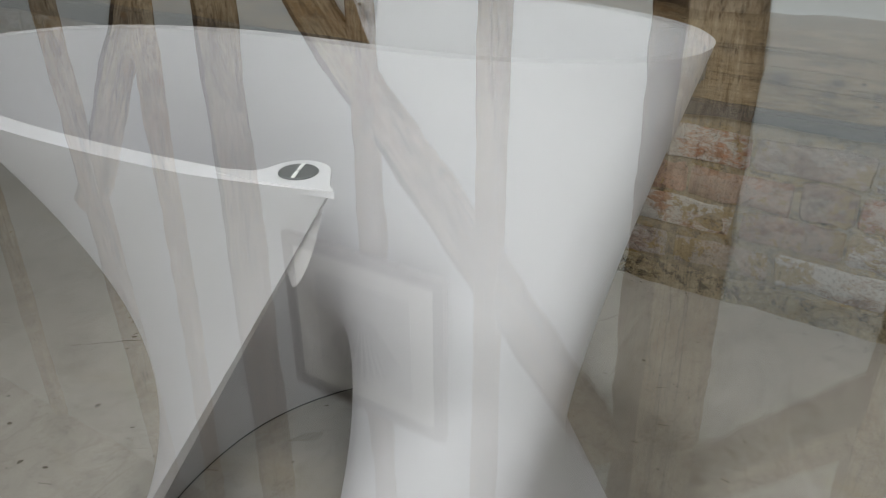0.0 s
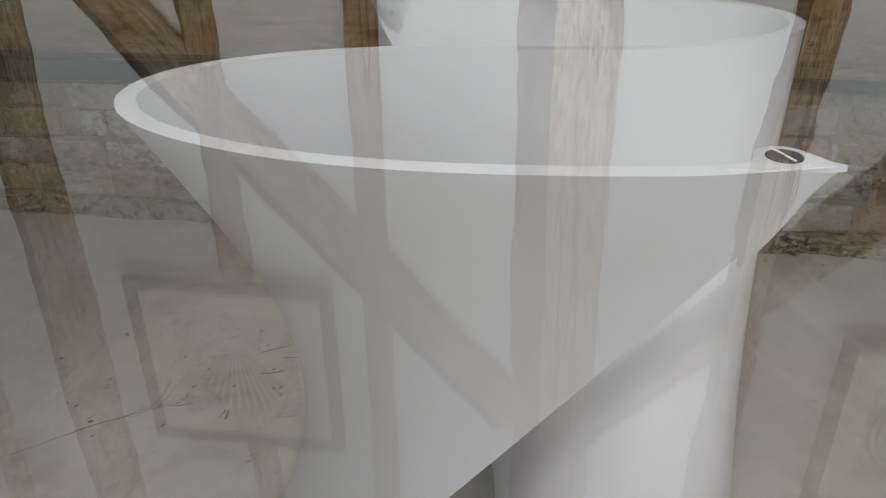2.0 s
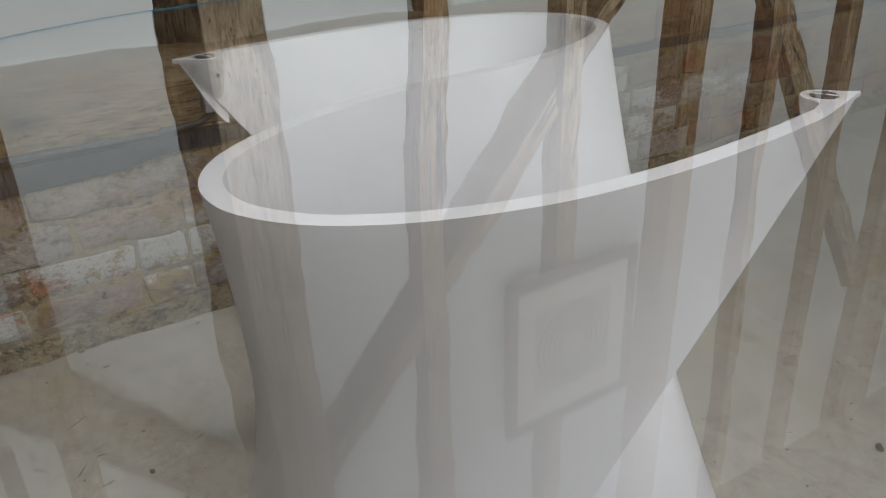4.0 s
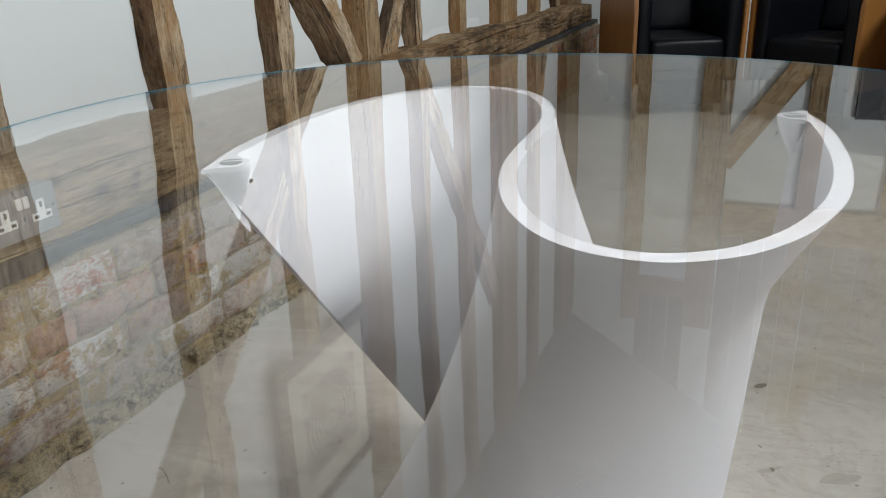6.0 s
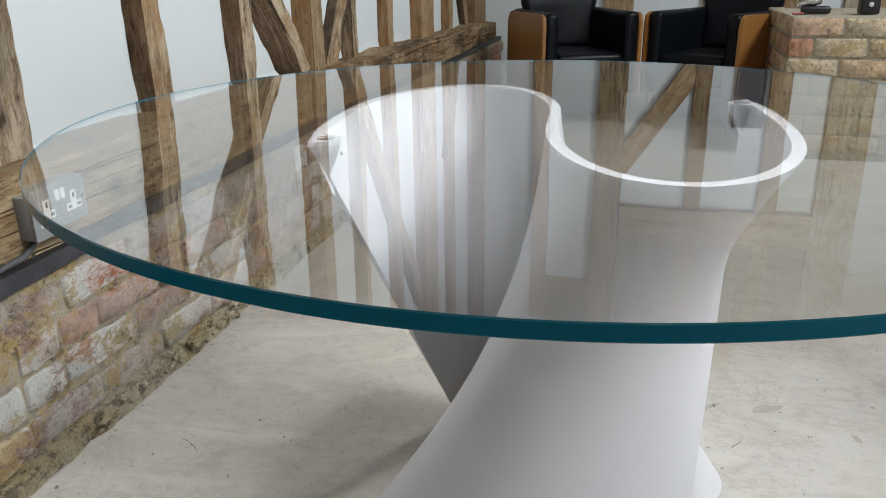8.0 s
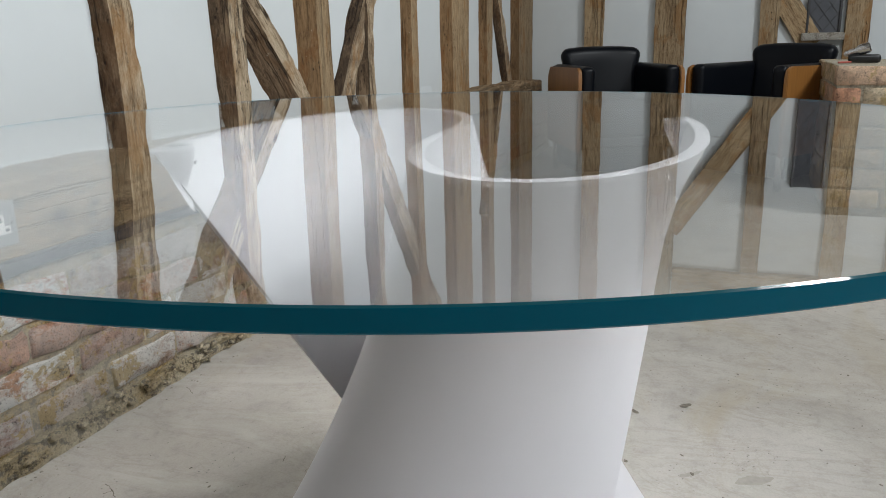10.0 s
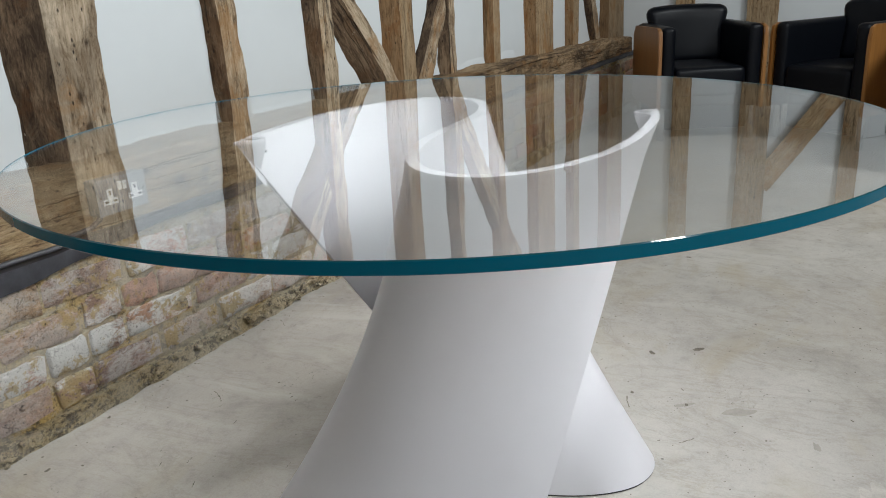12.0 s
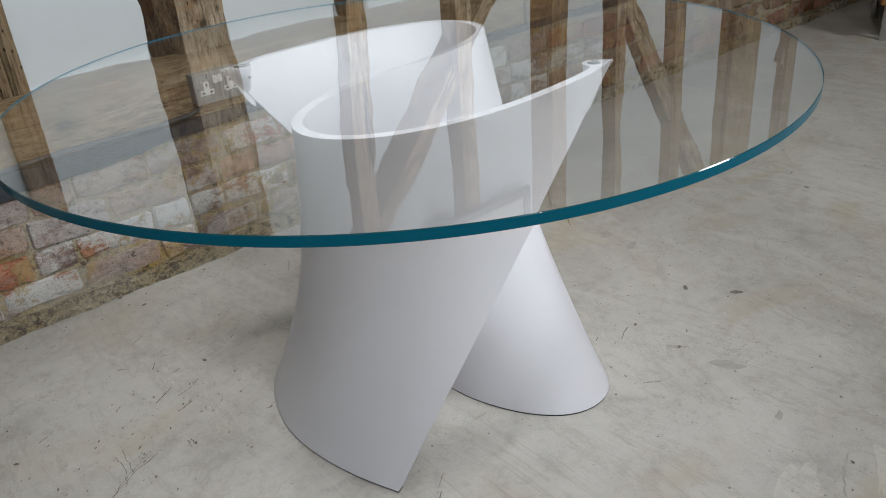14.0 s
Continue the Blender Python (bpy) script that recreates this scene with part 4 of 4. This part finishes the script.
build_picture(-1.035, -0.378, 1.720, 2.345, "square framed print of a fan of rays, hung on oak posts", "fan")
build_picture(1.070, 1.655, 1.770, 2.392, "square framed print of concentric circles, hung on oak posts", "rings")


# ---- brick pier with small things on it ----
def brick_mesh(name, length, height, depth, seed, mat, rough=0.004):
    """A worn brick; its face lies at y = 0 and it reaches back to y = depth."""
    rnd = random.Random(seed)
    c = 0.007
    j = lambda s=1.0: rnd.uniform(-rough, rough) * s
    l2, h2 = length / 2, height / 2
    rim = [(-l2 + c, -h2), (-l2 * 0.3, -h2), (l2 * 0.35, -h2), (l2 - c, -h2), (l2, -h2 + c), (l2, h2 - c),
           (l2 - c, h2), (l2 * 0.4, h2), (-l2 * 0.25, h2), (-l2 + c, h2), (-l2, h2 - c), (-l2, -h2 + c)]
    rim = [(x + j(0.6), z + j(0.6)) for x, z in rim]
    verts = [(x, 0.005 + abs(j(0.6)), z) for x, z in rim]
    verts += [(x * (1 - 0.0045 / l2), j(0.4), z * (1 - 0.0045 / h2)) for x, z in rim]
    verts += [(x, depth, z) for x, z in rim]
    verts.append((j(3), j(0.6), j()))
    n = len(rim)
    faces = []
    for k in range(n):
        q = (k + 1) % n
        faces += [(2 * n + k, 2 * n + q, q, k), (k, q, n + q, n + k), (n + k, n + q, 3 * n)]
    me = bpy.data.meshes.new(name)
    me.from_pydata(verts, [], faces)
    me.update()
    me.materials.append(mat)
    me.shade_smooth()
    me.set_sharp_from_angle(angle=radians(50))
    return me


PIER_X, PIER_Y, PIER_Z, PIER_COURSE = 3.13, -1.06, 0.69, 0.094


def build_pier():
    pier = thing("brick_pier", Matrix.Translation((PIER_X, PIER_Y, 0)), "low pale brick pier with a flat top", "pier")
    part("core", box(0.006, 0.80, -1.60, -0.006, 0, PIER_Z - 0.004), PIER_MORTAR, pier)
    stretchers = [brick_mesh("brick", 0.222, PIER_COURSE - 0.011, 0.08, 300 + k, PIER_BRICK, 0.0025) for k in range(5)]
    headers = [brick_mesh("brick", 0.105, PIER_COURSE - 0.011, 0.08, 320 + k, PIER_BRICK, 0.0025) for k in range(4)]
    rnd = random.Random(5)
    for c in range(7):
        z = PIER_Z - PIER_COURSE * (c + 0.5)
        # west face
        y, first = 0.0, True
        while y > -1.58:
            use_header = first and c % 2 == 1
            L = 0.105 if use_header else 0.222
            me = rnd.choice(headers if use_header else stretchers)
            part("brick", me, PIER_BRICK, pier, at=Matrix.Translation((rnd.uniform(-0.002, 0.002), y - L / 2, z)) @ Matrix.Rotation(radians(-90), 4, "Z"), flat=True)
            y -= L + 0.011
            first = False
        # north face
        x, first = 0.0, True
        while x < 0.76:
            use_header = first and c % 2 == 0
            L = 0.105 if use_header else 0.222
            me = rnd.choice(headers if use_header else stretchers)
            if first:
                x += 0.085
            part("brick", me, PIER_BRICK, pier, at=Matrix.Translation((x + L / 2, rnd.uniform(-0.002, 0.002), z)) @ Matrix.Rotation(radians(180), 4, "Z"), flat=True)
            x += L + 0.011
            first = False


build_pier()


# ---- small things on the pier ----
TOOL_BLACK = make_plain("black_moulded_plastic", (0.012, 0.012, 0.013), 0.35, 0, 0.5, 0.1, 60)
PALE_BADGE = make_plain("pale_badge", (0.55, 0.55, 0.55), 0.4)


def build_hand_tool():
    tool = thing("hand_tool", pose(3.33, -1.18, PIER_Z + 0.001, 0, 0, 84), "black hand tool with a silver head, on the brick pier", "tool")
    part("body", box(-0.075, 0.06, -0.028, 0.028, 0.0, 0.038, 0.014, 3), TOOL_BLACK, tool)
    head = lathe([(0.008, -0.055), (0.014, -0.045), (0.016, 0.0), (0.024, 0.012), (0.024, 0.05), (0.018, 0.056)], 20)
    part("head", head, CHROME, tool, "silver metal head", at=Matrix.Translation((0.025, 0.0, 0.054)) @ Matrix.Rotation(radians(-72), 4, "Y"))
    return tool


def build_speaker():
    sp = thing("speaker", pose(3.36, -1.43, PIER_Z + 0.001, 0, 0, -86), "small black speaker with a round pale badge, on the pier", "speaker")
    part("body", box(-0.043, 0.043, -0.035, 0.035, 0.0, 0.135, 0.008, 3), TOOL_BLACK, sp)
    part("badge", lathe([(0.011, 0.0), (0.011, 0.002), (0.009, 0.003)], 24), PALE_BADGE, sp, "round pale badge",
         at=Matrix.Translation((0, -0.0345, 0.045)) @ Matrix.Rotation(radians(90), 4, "X"))
    return sp


build_hand_tool()
build_speaker()
tagged(part("pen", tube([(3.26, -1.075, PIER_Z + 0.006), (3.30, -1.13, PIER_Z + 0.006)], 0.0045, 10), make_plain("red_pen_plastic", (0.35, 0.08, 0.06), 0.4)),
       "thin red pen lying on the brick pier", "pen")


# ---- leaded window in the end wall ----
LEAD = make_plain("grey_lead", (0.10, 0.10, 0.105), 0.55, 0.6, 0.5, 0.1)
PANE = make_plain("blue_grey_pane", (0.11, 0.115, 0.13), 0.12, 0, 0.6, 0.12, 9)
STONE = make_mortar("pale_stone_sill", (0.42, 0.39, 0.34), (0.47, 0.44, 0.39), (0.25, 0.22, 0.18))


def build_leaded_window():
    win = tagged(new("window_1"), "narrow leaded lattice window with blue-grey panes", "window", kind="structure")
    win.matrix_basis = pose(5.125, -1.155, 0.82)
    part("window_sill", box(-0.06, 0.02, -0.13, 0.13, -0.05, 0.0, 0.008), STONE, win, "pale stone sill")
    for y in (-0.105, 0.090):
        part("window_frame", box(-0.022, 0.02, y, y + 0.015, 0.0, 0.87, 0.002), LEAD, win)
    part("pane", box(-0.006, 0.0, -0.09, 0.09, 0.0, 0.87), PANE, win)
    for s in (-1, 1):
        for k in range(-2, 11):
            a, b = (-0.09, k * 0.11), (0.09, k * 0.11 + 0.24)
            lo, hi = max(a[1], 0.0), min(b[1], 0.87)
            if hi - lo < 0.02:
                continue
            y = lambda z: s * (a[0] + (z - a[1]) / 0.24 * 0.18)
            part("lead_came", tube([(-0.008, y(lo), lo), (-0.008, y(hi), hi)], 0.0022, 6), LEAD, win)


build_leaded_window()


# ---- pits, chips and grit on the floor ----
PIT = make_plain("dark_pit", (0.155, 0.135, 0.11), 0.9, 0, 0.2, 0.3, 200)
FLAKE = make_concrete("flaked_concrete", 1.14)
STAIN = make_plain("grey_stain", (0.315, 0.295, 0.255), 0.7, 0, 0.3, 0.12, 60)


def blot(bm, x, y, rx, ry, turn, z, rnd, n=11):
    """A small flat ragged patch."""
    ring, off = [], rnd.uniform(0, 90)
    for k in range(n):
        a = 2 * math.pi * k / n
        q = 0.9 + 0.45 * noise.noise(Vector((1.6 * math.cos(a), 1.6 * math.sin(a), off))) + 0.16 * noise.noise(Vector((5 * math.cos(a), 5 * math.sin(a), off)))
        u, v = rx * q * math.cos(a), ry * q * math.sin(a)
        ring.append(bm.verts.new((x + u * math.cos(turn) - v * math.sin(turn), y + u * math.sin(turn) + v * math.cos(turn), z)))
    bm.faces.new(ring)


def strip(bm, pts, w, z, rnd):
    """A thin wandering crack."""
    path = []
    for (x0, y0), (x1, y1) in zip(pts, pts[1:]):
        wob = min(0.003, 0.06 * math.hypot(x1 - x0, y1 - y0))
        for k in range(5):
            f = k / 5
            path.append((x0 + (x1 - x0) * f + rnd.uniform(-wob, wob), y0 + (y1 - y0) * f + rnd.uniform(-wob, wob)))
    path.append(pts[-1])
    last = None
    for i, (x, y) in enumerate(path):
        a, b = path[max(i - 1, 0)], path[min(i + 1, len(path) - 1)]
        d = Vector((b[0] - a[0], b[1] - a[1], 0)).normalized()
        q = w * rnd.uniform(0.3, 1.0) / 2
        pair = [bm.verts.new((x - d.y * q, y + d.x * q, z)), bm.verts.new((x + d.y * q, y - d.x * q, z))]
        if last:
            bm.faces.new((last[0], last[1], pair[1], pair[0]))
        last = pair


# centre, half sizes and turn of the flaked patches
FLAKES = ((0.40, -1.03, 0.12, 0.038, 0.25), (0.34, -1.06, 0.05, 0.022, 0.4), (0.55, -1.14, 0.11, 0.028, 0.55), (0.46, -1.19, 0.06, 0.03, 0.3), (0.72, -1.16, 0.09, 0.05, 0.2), (0.95, -1.2, 0.16, 0.06, 0.05))


def floor_marks():
    rnd = random.Random(77)
    bm = bmesh.new()
    pits = ((0.964, -0.587, 15), (0.899, -0.478, 11), (0.662, -0.618, 6), (1.689, -0.411, 9), (0.058, 0.635, 6), (-0.156, 0.19, 7), (-0.155, 0.574, 8),
            (0.671, -0.487, 6), (-0.398, -0.461, 6), (-0.351, -0.446, 5), (-0.503, -0.415, 5), (-0.415, -0.302, 6), (-0.313, -0.306, 4),
            (-0.543, -0.123, 6), (-0.308, -0.081, 5), (0.198, 0.516, 4), (0.367, 0.358, 4), (-0.611, 0.14, 6), (-0.132, -0.093, 5))
    for x, y, mm in pits:
        blot(bm, x, y, mm * 0.0011, mm * 0.0007, rnd.uniform(0, 3), 0.0012, rnd)
    for _ in range(240):
        x, y, q = rnd.uniform(-1.6, 3.2), rnd.uniform(-2.2, 0.64), rnd.choice((1, 1, 1, 1.4, 2.2))
        blot(bm, x, y, 0.0022 * q, 0.0014 * q, rnd.uniform(0, 3), 0.0012, rnd, 7)
    # grit fallen from the wall foot
    for _ in range(130):
        x, y, q = rnd.uniform(-1.5, 4.5), 0.655 - abs(rnd.gauss(0, 0.035)), rnd.uniform(0.6, 1.8)
        blot(bm, x, y, 0.0025 * q, 0.0017 * q, rnd.uniform(0, 3), 0.0012, rnd, 6)
    strip(bm, ((0.263, 0.483), (0.247, 0.452), (0.229, 0.43)), 0.003, 0.0013, rnd)
    strip(bm, ((0.247, 0.452), (0.232, 0.463)), 0.002, 0.0013, rnd)
    strip(bm, ((-0.631, -0.219), (-0.599, -0.192), (-0.536, -0.133), (-0.441, -0.073), (-0.381, -0.05)), 0.003, 0.0013, rnd)
    strip(bm, ((-0.441, -0.073), (-0.432, 0.014)), 0.002, 0.0013, rnd)
    strip(bm, ((0.98, -0.02), (1.03, 0.05), (1.05, 0.13), (1.12, 0.20)), 0.003, 0.0013, rnd)
    # scratches and heel marks
    for a, b in (((-0.55, -0.12), (-0.546, -0.107)), ((-0.308, -0.086), (-0.310, -0.060)), ((-0.313, 0.116), (-0.264, 0.146)), ((-0.278, 0.05), (-0.25, 0.066)),
                 ((-0.292, 0.046), (-0.251, 0.061)), ((-0.317, -0.060), (-0.320, -0.085)), ((-0.267, 0.25), (-0.25, 0.274)), ((0.646, -0.482), (0.60, -0.50))):
        strip(bm, (a, b), 0.0035, 0.0013, rnd)
    strip(bm, ((-0.497, -0.107), (-0.45, -0.07), (-0.399, -0.038)), 0.0022, 0.0013, rnd)
    strip(bm, ((-0.45, 0.003), (-0.447, -0.04), (-0.465, -0.097)), 0.0018, 0.0013, rnd)
    for _ in range(90):
        a, r = rnd.uniform(0, 6.28), abs(rnd.gauss(0, 0.28))
        x, y, q = -0.38 + r * math.cos(a), 0.02 + r * math.sin(a) * 0.9, rnd.choice((0.8, 1, 1, 1.5, 2.0))
        blot(bm, x, y, 0.0028 * q, 0.0012 * q, rnd.uniform(0.3, 1.2), 0.0012, rnd, 6)
    for _ in range(150):
        x, y, q = rnd.uniform(0.2, 1.5), rnd.uniform(-1.2, -0.2), rnd.choice((0.8, 1, 1, 1.5))
        blot(bm, x, y, 0.0024 * q, 0.0014 * q, rnd.uniform(0, 3), 0.0012, rnd, 6)
    # short scuffs and drag marks round the table
    for _ in range(110):
        x, y, turn, long = rnd.uniform(-0.95, 0.75), rnd.uniform(-0.75, 0.58), rnd.gauss(0.25, 0.45), rnd.choice((0.006, 0.010, 0.014, 0.022, 0.04))
        strip(bm, ((x, y), (x + long * math.cos(turn), y + long * math.sin(turn))), rnd.uniform(0.0012, 0.003), 0.0013, rnd)
    # pale screed where the top coat has flaked off, in two patches
    fb = bmesh.new()
    for cx, cy, rx, ry, turn in FLAKES:
        blot(fb, cx, cy, rx, ry, turn, 0.0006 + 0.0004 * rx, rnd, 60)
        for _ in range(9):
            a = rnd.uniform(0, 6.28)
            u, w = rx * rnd.uniform(0.7, 1.25) * math.cos(a), ry * rnd.uniform(0.7, 1.25) * math.sin(a)
            blot(fb, cx + u * math.cos(turn) - w * math.sin(turn), cy + u * math.sin(turn) + w * math.cos(turn), rnd.uniform(0.004, 0.018), rnd.uniform(0.003, 0.010), rnd.uniform(0, 3), 0.0005, rnd, 13)
    part("flaked_screed", fb, FLAKE, floor, "pale patches where the concrete has flaked", flat=True)
    # faint darker stains
    sb = bmesh.new()
    for x, y, rx, ry, turn in ((0.677, -0.734, 0.045, 0.018, -1.1), (0.594, -0.90, 0.018, 0.008, 0.3), (0.659, -0.612, 0.03, 0.007, -0.9), (-0.04, -0.16, 0.03, 0.01, 0.8), (1.0, -0.23, 0.03, 0.012, 0.2)):
        blot(sb, x, y, rx, ry, turn, 0.0004, rnd, 22)
    strip(sb, ((0.586, -1.045), (0.555, -1.052), (0.513, -1.068), (0.469, -1.091), (0.426, -1.113), (0.386, -1.134), (0.342, -1.142)), 0.004, 0.0011, rnd)
    strip(sb, ((1.13, -1.161), (1.099, -1.136), (1.042, -1.113), (0.962, -1.103), (0.867, -1.105), (0.766, -1.108), (0.67, -1.082)), 0.005, 0.0011, rnd)
    part("floor_stain", sb, STAIN, floor, "faint grey stains", flat=True)
    tagged(part("floor_grit", bm, PIT, flat=True), "dark pits, hairline cracks and grit on the concrete", "grit", kind="stuff")


floor_marks()


# ---- brick plinth of the north wall ----
plinth = part("brick_plinth", rough_slab(WEST, 5.12, 0, 0.410, 0.6915, 0.858, 0.010, 0.006, 8.0), MORTAR, wall_north, "limewashed old brick plinth in sandy mortar")
part("mortar_foot", rough_slab(WEST, 5.12, 0, 0.05, 0.668, 0.72, 0.009, 0.020, 17.0, cut=lambda x: 0.046 + 0.016 * noise.noise(Vector((x * 6, 2, 2)))), RUBBLE, wall_north, "crumbling mortar along the foot of the plinth")
flashing = rough_slab(WEST, 5.0, 0.372, 0.425, 0.676, 0.73, 0.02, 0.008, 23.0, cut=lambda x: 0.423 + 0.006 * noise.noise(Vector((x * 2, 7, 1))))
for v in flashing.verts:
    up = max(0.0, min(1.0, (v.co.x + 0.15) / 0.5)) * 0.030 + 0.008 * noise.noise(Vector((v.co.x * 6, 1, 4)))
    v.co.z += up * max(0.0, min(1.0, (0.423 - v.co.z) / 0.05))
part("flashing", flashing, SLATE, wall_north, "dark lead flashing between bricks and sill")
# lumps of old mortar and stone that stand out of the crumbling foot
rnd = random.Random(61)
rubble = bmesh.new()
for _ in range(420):
    x, z, q = rnd.uniform(-1.6, 3.6), rnd.uniform(0.004, 0.05), rnd.uniform(0.004, 0.012)
    m = Matrix.Translation((x, 0.668 + 0.012 * noise.noise(Vector((x * 4, z * 4, 1))) + rnd.uniform(-0.004, 0.008), z)) @ Matrix.Rotation(rnd.uniform(-0.5, 0.5), 4, "Y") @ Matrix.Diagonal((q * rnd.uniform(1.0, 2.2), q * 0.8, q * rnd.uniform(0.6, 1.0), 1))
    for v in bmesh.ops.create_icosphere(rubble, subdivisions=1, radius=1.0, matrix=m)["verts"]:
        v.co += Vector((rnd.uniform(-1, 1), rnd.uniform(-1, 1), rnd.uniform(-1, 1))) * 0.0028
tagged(part("rubble", rubble, RUBBLE, wall_north, "lumps of old mortar along the foot", flat=True), "lumps of old mortar along the foot", kind="stuff")
COURSE = 0.0805
stretchers = [brick_mesh("brick", 0.215, 0.071, 0.05, 100 + k, BRICK, 0.0075) for k in range(14)]
headers = [brick_mesh("brick", 0.108, 0.071, 0.05, 140 + k, BRICK, 0.0075) for k in range(9)]
brown_stretchers = [brick_mesh("brick", 0.215, 0.071, 0.05, 160 + k, BROWN_BRICK, 0.0075) for k in range(6)]
brown_headers = [brick_mesh("brick", 0.108, 0.071, 0.05, 180 + k, BROWN_BRICK, 0.0075) for k in range(4)]
rnd = random.Random(11)
for c in range(4):
    x = -3.6 + (0.0, 0.11, 0.04, 0.15)[c]
    while x < 5.0:
        head = rnd.random() < (0.35, 0.2, 0.45, 0.2)[c]
        L = (0.108 if head else 0.215) * rnd.uniform(0.94, 1.04)
        s = L / (0.108 if head else 0.215)
        m = Matrix.Translation((x + L / 2, 0.684 + rnd.uniform(-0.003, 0.004), 0.052 + COURSE * (c + 0.5) + rnd.uniform(-0.004, 0.004)))
        m = m @ Matrix.Rotation(rnd.uniform(-0.012, 0.012), 4, "Y") @ Matrix.Rotation(rnd.uniform(-0.012, 0.012), 4, "Z") @ Matrix.Diagonal((s, 1, rnd.uniform(0.94, 1.06), 1))
        bare = rnd.random() < (x - 1.3) / 0.9
        part("brick", rnd.choice((brown_headers if bare else headers) if head else (brown_stretchers if bare else stretchers)), BRICK, plinth, at=m, flat=True)
        x += L + rnd.uniform(0.005, 0.012)
